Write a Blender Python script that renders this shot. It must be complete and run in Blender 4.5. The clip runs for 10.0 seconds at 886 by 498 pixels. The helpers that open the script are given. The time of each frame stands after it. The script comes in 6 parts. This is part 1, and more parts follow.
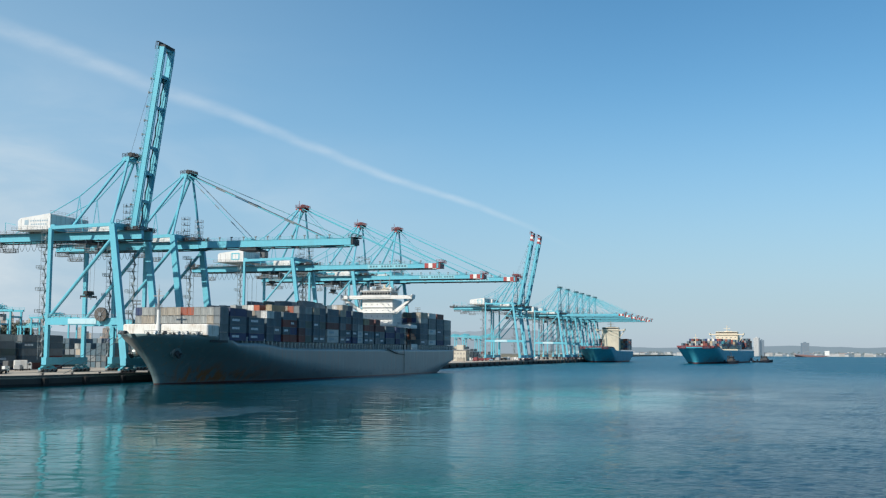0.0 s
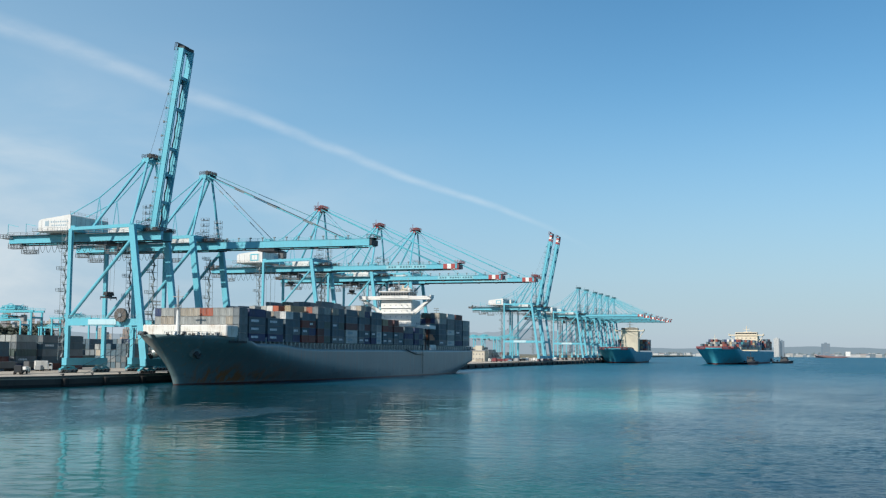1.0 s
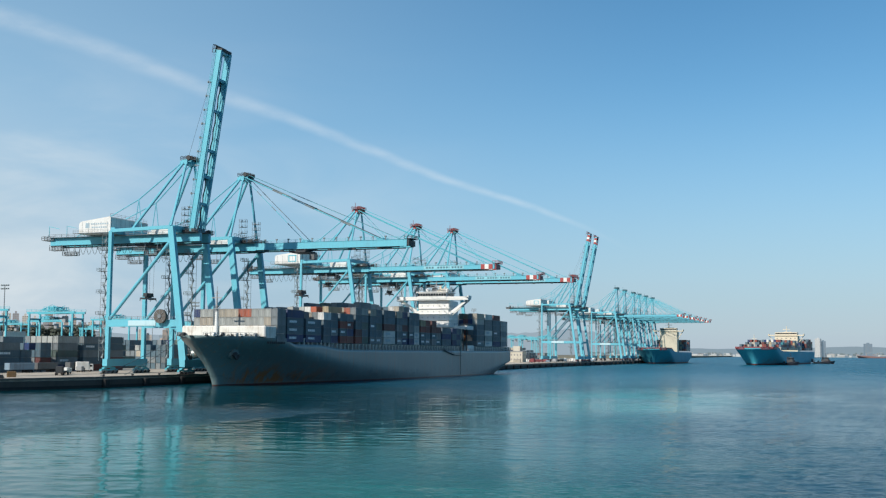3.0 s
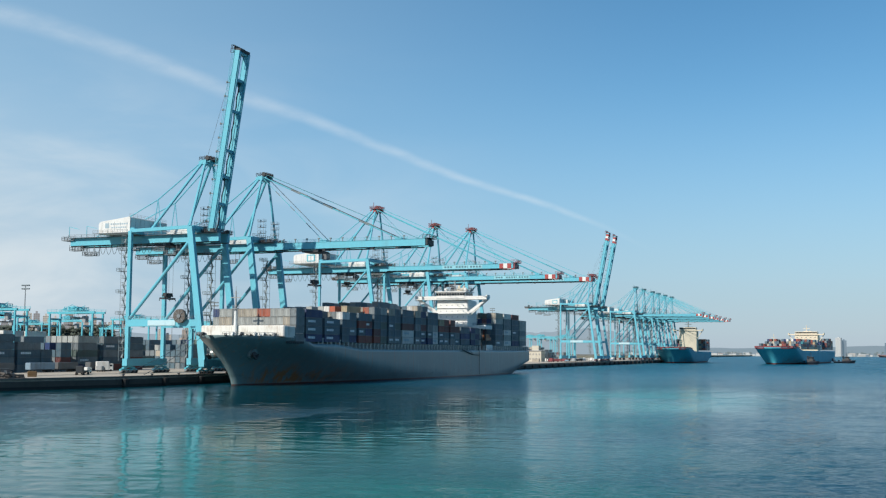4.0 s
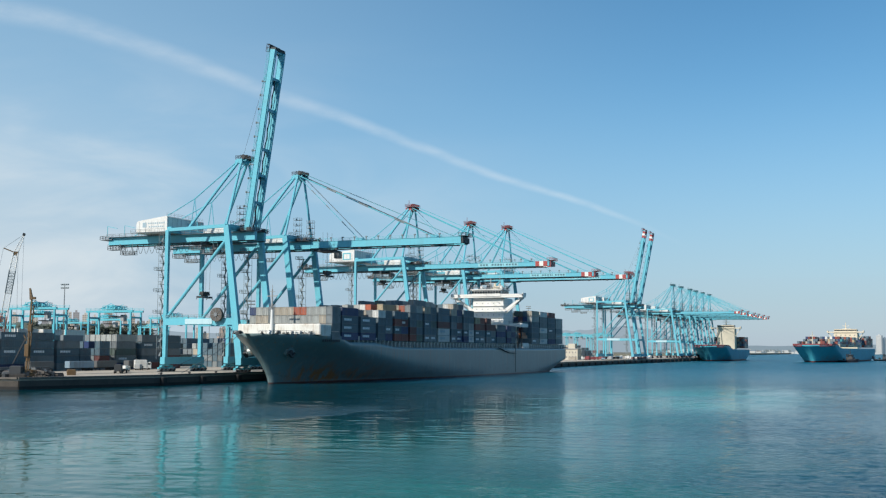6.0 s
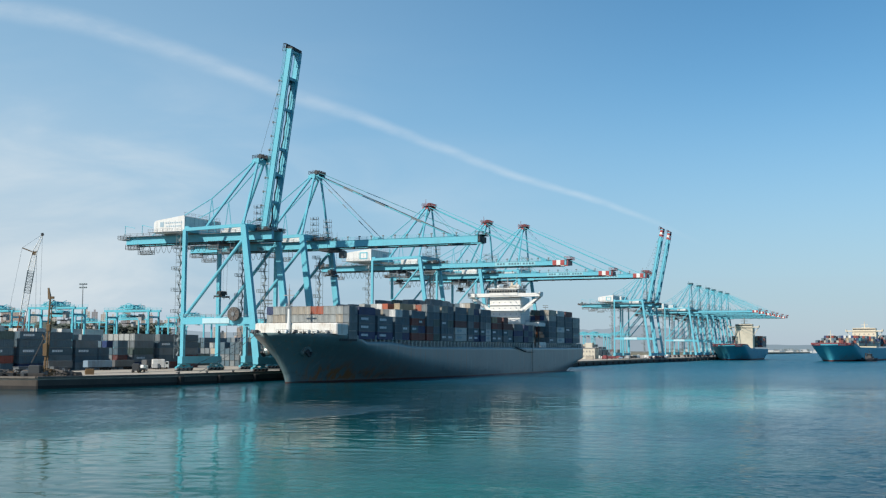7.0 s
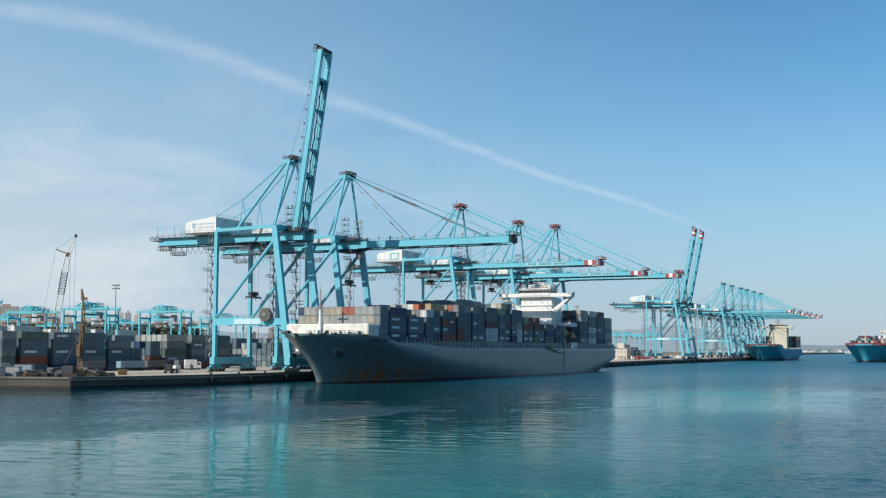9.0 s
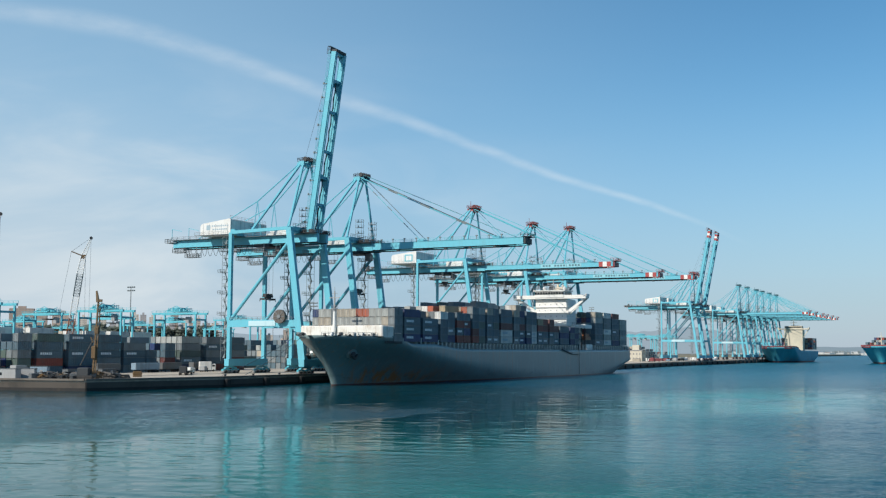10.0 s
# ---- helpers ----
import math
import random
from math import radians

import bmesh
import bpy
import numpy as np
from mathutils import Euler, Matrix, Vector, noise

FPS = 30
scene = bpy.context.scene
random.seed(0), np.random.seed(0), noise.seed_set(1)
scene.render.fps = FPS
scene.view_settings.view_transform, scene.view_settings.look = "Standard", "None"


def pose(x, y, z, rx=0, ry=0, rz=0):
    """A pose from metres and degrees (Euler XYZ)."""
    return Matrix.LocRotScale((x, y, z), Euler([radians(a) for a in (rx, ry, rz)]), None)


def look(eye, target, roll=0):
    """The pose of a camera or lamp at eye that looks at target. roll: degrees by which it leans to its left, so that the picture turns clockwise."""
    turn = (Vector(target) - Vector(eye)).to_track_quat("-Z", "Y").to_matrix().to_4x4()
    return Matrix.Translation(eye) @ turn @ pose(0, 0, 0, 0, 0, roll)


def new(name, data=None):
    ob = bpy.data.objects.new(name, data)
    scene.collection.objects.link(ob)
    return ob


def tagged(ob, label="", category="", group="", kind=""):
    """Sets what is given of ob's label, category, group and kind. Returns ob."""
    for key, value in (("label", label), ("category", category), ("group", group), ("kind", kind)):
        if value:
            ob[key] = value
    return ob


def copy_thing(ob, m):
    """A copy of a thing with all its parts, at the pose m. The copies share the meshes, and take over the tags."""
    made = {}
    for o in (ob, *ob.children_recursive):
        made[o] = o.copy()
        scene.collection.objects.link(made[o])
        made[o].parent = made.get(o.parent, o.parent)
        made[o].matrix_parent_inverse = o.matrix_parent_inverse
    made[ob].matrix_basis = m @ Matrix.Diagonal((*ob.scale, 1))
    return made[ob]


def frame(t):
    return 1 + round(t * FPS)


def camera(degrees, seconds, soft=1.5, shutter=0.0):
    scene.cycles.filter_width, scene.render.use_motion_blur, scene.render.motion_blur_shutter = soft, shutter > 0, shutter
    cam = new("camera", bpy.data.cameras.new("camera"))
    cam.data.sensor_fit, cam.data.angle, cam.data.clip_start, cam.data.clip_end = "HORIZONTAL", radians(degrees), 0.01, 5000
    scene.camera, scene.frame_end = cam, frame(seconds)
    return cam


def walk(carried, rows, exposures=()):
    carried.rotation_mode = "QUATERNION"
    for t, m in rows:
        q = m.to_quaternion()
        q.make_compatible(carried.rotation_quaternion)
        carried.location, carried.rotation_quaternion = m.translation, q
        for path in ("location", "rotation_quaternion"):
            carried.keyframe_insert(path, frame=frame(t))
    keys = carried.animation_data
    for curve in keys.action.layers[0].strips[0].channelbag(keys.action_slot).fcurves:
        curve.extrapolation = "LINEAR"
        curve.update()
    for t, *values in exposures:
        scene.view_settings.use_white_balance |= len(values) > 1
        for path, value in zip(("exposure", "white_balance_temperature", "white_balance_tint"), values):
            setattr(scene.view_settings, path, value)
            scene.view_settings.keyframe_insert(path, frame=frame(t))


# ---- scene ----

# Quay frame: x points from the quay to the open water, y runs along the quay away from the camera, z is up from the water.
cam = camera(42.81, 10.0, soft=1.25)
ROWS = [
    (0.0, 1.50, -2.94, 11.50, 95.166, -0.369, 17.149),
    (0.5, 1.36, -2.67, 11.50, 95.180, -0.381, 17.617),
    (1.0, 1.23, -2.40, 11.50, 95.193, -0.381, 18.086),
    (1.5, 1.09, -2.14, 11.50, 95.207, -0.374, 18.561),
    (2.0, 0.95, -1.87, 11.50, 95.216, -0.361, 19.033),
    (2.5, 0.82, -1.60, 11.50, 95.218, -0.345, 19.505),
    (4.0, 0.41, -0.80, 11.50, 95.186, -0.291, 20.911),
    (4.5, 0.27, -0.53, 11.50, 95.162, -0.275, 21.372),
    (5.0, 0.14, -0.27, 11.50, 95.139, -0.259, 21.829),
    (5.5, 0.00, 0.00, 11.50, 95.112, -0.245, 22.278),
    (7.0, -0.41, 0.80, 11.50, 95.042, -0.209, 23.570),
    (7.5, -0.54, 1.07, 11.50, 95.030, -0.200, 23.983),
    (8.0, -0.68, 1.34, 11.50, 95.028, -0.191, 24.380),
    (8.5, -0.82, 1.60, 11.50, 95.038, -0.184, 24.766),
    (9.0, -0.95, 1.87, 11.50, 95.063, -0.179, 25.141),
    (9.5, -1.09, 2.14, 11.50, 95.104, -0.177, 25.505),
    (10.0, -1.23, 2.40, 11.50, 95.155, -0.179, 25.862),
]
walk(cam, [(t, pose(*r)) for t, *r in ROWS], exposures=[(0.0, 0.0), (10.0, 0.0)])

# ---------------------------------------------------------------- light
SUN_EL, SUN_AZ = radians(38), math.atan2(-0.36, -0.93)   # SUN_AZ: from +y towards +x
world = bpy.data.worlds.new("sky")
scene.world = world
world.use_nodes = True


class G:
    """A small helper to write node trees."""

    def __init__(self, tree, keep=False):
        self.t = tree
        if not keep:
            self.t.nodes.clear()

    def n(self, kind, **k):
        node = self.t.nodes.new(kind)
        for a, b in k.items():
            setattr(node, a, b)
        return node

    def put(self, sock, v):
        if isinstance(v, bpy.types.NodeSocket):
            self.t.links.new(v, sock)
        elif v is not None:
            sock.default_value = v

    def m(self, op, a, b=None, c=None, clamp=False):
        node = self.n("ShaderNodeMath", operation=op, use_clamp=clamp)
        for s, v in zip(node.inputs, (a, b, c)):
            self.put(s, v)
        return node.outputs[0]

    def mix(self, f, a, b, blend="MIX"):
        node = self.n("ShaderNodeMix", data_type="RGBA", blend_type=blend)
        self.put(node.inputs[0], f)
        self.put(node.inputs[6], a)
        self.put(node.inputs[7], b)
        return node.outputs[2]

    def noise(self, vec, scale, detail=4, rough=0.55, distort=0.0):
        node = self.n("ShaderNodeTexNoise")
        self.put(node.inputs["Vector"], vec)
        node.inputs["Scale"].default_value = scale
        node.inputs["Detail"].default_value = detail
        node.inputs["Roughness"].default_value = rough
        node.inputs["Distortion"].default_value = distort
        return node.outputs[0]

    def ramp(self, v, lo, hi, a=0.0, b=1.0):
        node = self.n("ShaderNodeMapRange", interpolation_type="SMOOTHSTEP")
        for i, x in enumerate((v, lo, hi, a, b)):
            self.put(node.inputs[i], x)
        return node.outputs[0]

    def scaled(self, vec, s):
        node = self.n("ShaderNodeMapping")
        self.put(node.inputs[0], vec)
        node.inputs["Scale"].default_value = s
        return node.outputs[0]


def build_sky():
    g = G(world.node_tree)
    sky = g.n("ShaderNodeTexSky", sky_type="NISHITA", sun_disc=False)
    sky.sun_elevation, sky.sun_rotation = SUN_EL, SUN_AZ
    sky.altitude, sky.air_density, sky.dust_density, sky.ozone_density = 0, 1.0, 0.1, 3.0
    gen = g.n("ShaderNodeTexCoord").outputs["Generated"]
    rot = g.n("ShaderNodeVectorRotate", rotation_type="Z_AXIS")
    g.put(rot.inputs["Vector"], gen)
    rot.inputs["Angle"].default_value = radians(-22.3)     # the camera's mean heading becomes +y
    sep = g.n("ShaderNodeSeparateXYZ")
    g.put(sep.inputs[0], rot.outputs[0])
    x, y, z = sep.outputs
    ahead = g.m("MAXIMUM", y, 0.05)
    u, v = g.m("DIVIDE", x, ahead), g.m("DIVIDE", z, ahead)
    front = g.ramp(y, 0.3, 0.6)
    # contrail: v falls along u, softer and wider to the left
    fl = g.m("MULTIPLY_ADD", g.noise(rot.outputs[0], 7, 3), 0.02, -0.010)
    bend = g.m("MINIMUM", g.m("ADD", u, 0.26), 0.0)
    line = g.m("ADD", g.m("MULTIPLY_ADD", u, -0.362, 0.171), g.m("MULTIPLY", g.m("MULTIPLY", bend, bend), -0.6))
    off = g.m("ABSOLUTE", g.m("ADD", g.m("SUBTRACT", v, line), fl))
    wide = g.ramp(u, -0.45, 0.22, 0.016, 0.0038)
    core = g.m("SUBTRACT", 1.0, g.ramp(g.m("DIVIDE", off, wide), 0.0, 1.0))
    broken = g.ramp(g.noise(g.scaled(rot.outputs[0], (9, 9, 22)), 3.0, 5, 0.6), 0.3, 0.7, 0.5, 1.0)
    ends = g.m("MULTIPLY", g.ramp(u, 0.22, 0.10), g.ramp(u, 0.12, -0.3, 0.25, 0.23))
    trail = g.m("MULTIPLY", g.m("MULTIPLY", core, broken), g.m("MULTIPLY", ends, front))
    # thin cirrus sheets, densest low down towards the land
    cir = g.ramp(g.noise(g.scaled(gen, (2.2, 2.2, 9.0)), 1.7, 6, 0.55, 0.6), 0.36, 0.74)
    low = g.m("MULTIPLY", g.ramp(z, 0.30, 0.04), g.ramp(u, 0.15, -0.40))
    cir = g.m("MULTIPLY", cir, g.m("MULTIPLY", low, 0.75))
    haze = g.m("MULTIPLY", g.ramp(z, 0.24, -0.02), 0.80)
    hs = g.n("ShaderNodeHueSaturation")
    hs.inputs["Saturation"].default_value = 1.24
    hs.inputs["Hue"].default_value = 0.491
    g.put(hs.inputs["Color"], sky.outputs[0])
    veil = g.m("MULTIPLY", g.m("MULTIPLY", g.ramp(u, 0.30, -0.45), g.ramp(z, 0.9, 0.1)), 0.50)
    col = g.mix(veil, hs.outputs[0], (4.0, 6.1, 7.8, 1))
    col = g.mix(haze, col, (2.60, 3.98, 5.70, 1))
    col = g.mix(cir, col, (7.2, 7.7, 7.9, 1))
    col = g.mix(trail, col, (8.0, 8.4, 8.6, 1))
    milk = g.m("MULTIPLY", g.m("MULTIPLY", g.ramp(u, -0.10, -0.45), g.ramp(z, 0.27, 0.07)), 0.36)
    col = g.mix(milk, col, (6.9, 7.2, 7.25, 1))
    bg = g.n("ShaderNodeBackground")
    bg.inputs["Strength"].default_value = 0.110
    g.put(bg.inputs[0], col)
    out = g.n("ShaderNodeOutputWorld")
    g.put(out.inputs[0], bg.outputs[0])


build_sky()
sun = new("sun", bpy.data.lights.new("sun", "SUN"))
sun.data.energy, sun.data.angle, sun.data.color = 4.9, radians(0.6), (1.0, 0.94, 0.85)
sun.matrix_world = look((math.sin(SUN_AZ) * math.cos(SUN_EL) * 100, math.cos(SUN_AZ) * math.cos(SUN_EL) * 100, math.sin(SUN_EL) * 100), (0, 0, 0))


# ---------------------------------------------------------------- materials
def paint(name, rgb, rough=0.5, metal=0.0, dirt=(0.10, 0.08, 0.06), wear=0.35, scale=0.6, streak=True, vary=0.0, spec=0.5):
    """Weathered paint or mineral surface: grain and stains at two scales, faint vertical runs."""
    mat = bpy.data.materials.new(name)
    mat.use_nodes = True
    g = G(mat.node_tree)
    co = g.n("ShaderNodeTexCoord").outputs["Object"]
    big = g.noise(co, scale * 0.35, 4)
    run = g.noise(g.scaled(co, (scale * 2.2, scale * 2.2, scale * (0.25 if streak else 2.2))), 1.0, 5, 0.6)
    fine = g.noise(co, scale * 9, 3)
    f = g.m("MULTIPLY", g.ramp(g.m("MULTIPLY_ADD", big, 0.5, g.m("MULTIPLY", run, 0.5)), 0.45, 0.72), wear)
    base = (*rgb, 1)
    if vary:
        rnd = g.n("ShaderNodeObjectInfo").outputs["Random"]
        base = g.mix(g.m("MULTIPLY", rnd, vary), base, (rgb[0] * 0.35 + 0.03, rgb[1] * 0.35 + 0.03, rgb[2] * 0.35 + 0.03, 1))
    col = g.mix(f, base, (*dirt, 1))
    col = g.mix(g.ramp(fine, 0.3, 0.7, 0.0, 0.16), col, tuple(min(1, c * 1.4 + 0.02) for c in rgb) + (1,))
    bsdf = g.n("ShaderNodeBsdfPrincipled")
    g.put(bsdf.inputs["Base Color"], col)
    g.put(bsdf.inputs["Roughness"], g.m("MULTIPLY_ADD", big, 0.3, rough - 0.12, clamp=True))
    bsdf.inputs["Metallic"].default_value = metal
    bsdf.inputs["Specular IOR Level"].default_value = spec
    bump = g.n("ShaderNodeBump")
    bump.inputs["Strength"].default_value = 0.25
    bump.inputs["Distance"].default_value = 0.05
    g.put(bump.inputs["Height"], fine)
    g.put(bsdf.inputs["Normal"], bump.outputs[0])
    g.put(g.n("ShaderNodeOutputMaterial").inputs[0], bsdf.outputs[0])
    return mat


def hull_paint(name, rgb, boot=(0.16, 0.035, 0.025), boot_z=0.5, rust=0.8, split=None, gloss=0.5, rough=0.28):
    """Ship's side: paint, a boot-top band at the waterline, plate seams, rust runs at the bow."""
    mat = bpy.data.materials.new(name)
    mat.use_nodes = True
    g = G(mat.node_tree)
    co = g.n("ShaderNodeTexCoord").outputs["Object"]
    sep = g.n("ShaderNodeSeparateXYZ")
    g.put(sep.inputs[0], co)
    x, y, z = sep.outputs
    big = g.noise(co, 0.05, 5)
    col = g.mix(g.ramp(big, 0.3, 0.75, 0.0, 0.35), (*rgb, 1), tuple(c * 0.62 for c in rgb) + (1,))
    if split:
        col = g.mix(g.ramp(g.m("MULTIPLY_ADD", g.m("MAXIMUM", y, 0.0), 1.0, 0.0), split[1] - 1.0, split[1] + 1.0), col, (*split[0], 1))
    run = g.noise(g.scaled(co, (0.34, 0.34, 0.075)), 1.0, 6, 0.66, 0.15)
    bow = g.m("MULTIPLY", g.ramp(y, 95, 34), g.ramp(y, 14, 27))
    height = g.m("MULTIPLY", g.ramp(z, -0.5, 1.5), g.ramp(z, 9.5, 2.5))
    rustf = g.m("MULTIPLY", g.ramp(run, 0.44, 0.57), g.m("MULTIPLY", g.m("MULTIPLY", bow, height), rust))
    run2 = g.noise(g.scaled(co, (0.9, 0.9, 0.03)), 1.0, 4, 0.6)
    rustf = g.m("MAXIMUM", rustf, g.m("MULTIPLY", g.ramp(run2, 0.56, 0.68), 0.40 * rust))
    # tug scuffs and grime low on the side, faded chalky runs below the deck edge
    scuff = g.noise(g.scaled(co, (0.16, 0.16, 0.5)), 1.0, 6, 0.68, 0.3)
    col = g.mix(g.m("MULTIPLY", g.ramp(scuff, 0.52, 0.66), g.ramp(z, 6.5, 2.0, 0.0, 0.55)), col, tuple(c * 0.42 for c in rgb) + (1,))
    chalk = g.noise(g.scaled(co, (0.55, 0.55, 0.05)), 1.0, 5, 0.6)
    col = g.mix(g.ramp(chalk, 0.54, 0.72, 0.0, 0.30), col, tuple(min(1, c * 1.5 + 0.03) for c in rgb) + (1,))
    col = g.mix(rustf, col, (0.32, 0.145, 0.05, 1))
    seam = g.m("ABSOLUTE", g.m("SUBTRACT", g.m("FRACT", g.m("MULTIPLY", y, 1 / 12.0)), 0.5))
    col = g.mix(g.ramp(seam, 0.012, 0.004, 0.0, 0.22), col, tuple(c * 0.4 for c in rgb) + (1,))
    edge = g.m("MULTIPLY_ADD", g.noise(g.scaled(co, (0.3, 0.3, 0.3)), 1.0, 3), 0.5, boot_z - 0.25)
    col = g.mix(g.ramp(g.m("SUBTRACT", z, edge), 0.06, -0.06), col, (*boot, 1))
    bsdf = g.n("ShaderNodeBsdfPrincipled")
    g.put(bsdf.inputs["Base Color"], col)
    bsdf.inputs["Roughness"].default_value = rough
    bsdf.inputs["Specular IOR Level"].default_value = gloss
    bump = g.n("ShaderNodeBump")
    bump.inputs["Strength"].default_value = 0.3
    bump.inputs["Distance"].default_value = 0.12
    g.put(bump.inputs["Height"], g.noise(co, 0.3, 3))
    g.put(bsdf.inputs["Normal"], bump.outputs[0])
    g.put(g.n("ShaderNodeOutputMaterial").inputs[0], bsdf.outputs[0])
    return mat


def water_material():
    mat = bpy.data.materials.new("sea_water")
    mat.use_nodes = True
    g = G(mat.node_tree)
    co = g.n("ShaderNodeTexCoord").outputs["Object"]
    sep = g.n("ShaderNodeSeparateXYZ")
    g.put(sep.inputs[0], co)
    x, y, z = sep.outputs
    open_sea = g.n("ShaderNodeAttribute", attribute_name="ruffle").outputs["Fac"]     # how ruffled the surface is
    warp = g.noise(co, 0.012, 4, 0.6, 0.8)
    drift = g.noise(g.scaled(co, (0.006, 0.014, 1)), 1.0, 5, 0.6, 1.2)
    # stirred-up sediment: a near field in the basin and a patch further out, thinning to open water
    d = g.m("MULTIPLY_ADD", warp, 90.0, x)
    wy = g.m("MULTIPLY_ADD", warp, 70.0, g.m("SUBTRACT", y, 35.0))
    near = g.m("MULTIPLY", g.ramp(wy, 185, 95), g.ramp(d, 60, 0))
    px, py = g.m("MULTIPLY", g.m("ADD", x, 52.0), 1 / 34.0), g.m("MULTIPLY", g.m("SUBTRACT", wy, 268.0), 1 / 118.0)
    patch = g.ramp(g.m("SQRT", g.m("ADD", g.m("MULTIPLY", px, px), g.m("MULTIPLY", py, py))), 1.25, 0.45)
    berth = g.m("MAXIMUM", near, patch)
    cloud = g.m("MULTIPLY", berth, g.ramp(drift, 0.34, 0.60, 0.35, 1.0))
    # bluer where ruffled, paler far out: reflected sky painted into the base colour
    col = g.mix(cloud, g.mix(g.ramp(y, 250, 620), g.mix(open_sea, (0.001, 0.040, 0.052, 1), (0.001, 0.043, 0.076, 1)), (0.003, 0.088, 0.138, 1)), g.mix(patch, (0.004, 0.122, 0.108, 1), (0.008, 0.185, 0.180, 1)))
    bsdf = g.n("ShaderNodeBsdfPrincipled")
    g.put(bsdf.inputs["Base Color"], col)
    bsdf.inputs["Roughness"].default_value = 0.06
    bsdf.inputs["IOR"].default_value = 1.333
    bsdf.inputs["Specular IOR Level"].default_value = 0.06
    ripple = g.noise(g.scaled(co, (0.95, 1.4, 1)), 1.0, 4, 0.55)
    h = g.m("MULTIPLY", ripple, g.m("MULTIPLY_ADD", open_sea, 0.28, 0.014))
    far = g.m("SQRT", g.m("ADD", g.m("MULTIPLY", x, x), g.m("MULTIPLY", y, y)))
    g.put(bsdf.inputs["Roughness"], g.m("MULTIPLY", g.ramp(far, 120, 900, 0.07, 0.30), g.m("MULTIPLY_ADD", open_sea, 0.6, 0.4)))
    streak = g.noise(g.scaled(co, (0.03, 0.11, 1)), 1.0, 5, 0.6)
    h = g.m("ADD", h, g.m("MULTIPLY", streak, g.ramp(far, 180, 520, 0.0, 1.5)))
    bump = g.n("ShaderNodeBump")
    bump.inputs["Strength"].default_value = 1.0
    bump.inputs["Distance"].default_value = 1.0
    g.put(bump.inputs["Height"], h)
    g.put(bsdf.inputs["Normal"], bump.outputs[0])
    g.put(g.n("ShaderNodeOutputMaterial").inputs[0], bsdf.outputs[0])
    return mat


CYAN = paint("crane_cyan_paint", (0.115, 0.43, 0.525), 0.45, wear=0.25, dirt=(0.10, 0.16, 0.17))
PALECYAN = paint("pale_cyan_panel", (0.42, 0.60, 0.64), 0.5, wear=0.5, dirt=(0.2, 0.4, 0.45))
NAMEPLATE = paint("light_cyan_panel", (0.24, 0.52, 0.58), 0.5, wear=0.4, dirt=(0.15, 0.3, 0.34))
DARKCYAN = paint("shaded_cyan_grating", (0.05, 0.13, 0.16), 0.6)
CYAN_B = paint("yard_crane_cyan_paint", (0.09, 0.42, 0.50), 0.5, wear=0.3, dirt=(0.10, 0.14, 0.15))
DARK = paint("dark_steel", (0.025, 0.030, 0.034), 0.6, wear=0.3)
STAIR = paint("stair_grating", (0.17, 0.21, 0.22), 0.6)
STEEL = paint("galvanised_steel", (0.20, 0.22, 0.23), 0.5, metal=0.4)
ROPE = paint("steel_rope", (0.10, 0.13, 0.15), 0.5, metal=0.3)
RED = paint("signal_red_paint", (0.36, 0.050, 0.045), 0.5, wear=0.6, dirt=(0.22, 0.08, 0.07))
DEEPRED = paint("dark_red_paint", (0.20, 0.045, 0.05), 0.5, wear=0.5)
WHITE = paint("white_paint", (0.72, 0.72, 0.68), 0.45, wear=0.3, dirt=(0.42, 0.38, 0.30))
STAINED = paint("stained_white_paint", (0.68, 0.66, 0.60), 0.5, wear=0.9, scale=0.9, dirt=(0.34, 0.25, 0.16))
CREAM = paint("cream_paint", (0.66, 0.57, 0.42), 0.5, wear=0.25, dirt=(0.40, 0.32, 0.20))
HOUSE = paint("machine_house_panel", (0.66, 0.66, 0.63), 0.5, wear=0.7, dirt=(0.40, 0.36, 0.30))
# cream greyed by haze put into the paint, weathering on top
DULLCREAM = paint("weathered_cream_paint", (0.56, 0.50, 0.38), 0.6, wear=0.4, dirt=(0.3, 0.27, 0.2))
OFFICE = paint("office_render", (0.50, 0.46, 0.37), 0.7)
GLASS = paint("dark_window_glass", (0.012, 0.018, 0.022), 0.12, wear=0.05)
CONCRETE = paint("quay_concrete", (0.43, 0.375, 0.30), 0.85, wear=0.7, scale=0.25, dirt=(0.22, 0.19, 0.15), streak=False)
WALLC = paint("quay_wall_concrete", (0.075, 0.064, 0.053), 0.85, wear=0.8, scale=0.4, dirt=(0.03, 0.03, 0.027))
CAPC = paint("quay_cap_concrete", (0.16, 0.138, 0.115), 0.85, wear=0.8, scale=0.4, dirt=(0.06, 0.055, 0.05))
RUBBER = paint("black_rubber", (0.015, 0.015, 0.015), 0.8)
REEL = paint("brown_cable_winding", (0.095, 0.085, 0.075), 0.7, wear=0.6)
YELLOW = paint("yellow_paint", (0.12, 0.070, 0.025), 0.6, wear=0.7)
GREYP = paint("grey_paint", (0.30, 0.31, 0.31), 0.55)
ORANGE = paint("orange_paint", (0.34, 0.11, 0.04), 0.5, wear=0.6)
LETTER = paint("white_lettering", (0.75, 0.78, 0.78), 0.5, wear=0.1)
DARKLETTER = paint("slate_lettering", (0.07, 0.17, 0.21), 0.5, wear=0.1)
PALEBLUE = paint("pale_blue_panel", (0.20, 0.29, 0.36), 0.6, wear=0.6)
DULLDARK = paint("dull_dark_paint", (0.05, 0.055, 0.06), 0.6, wear=0.5)
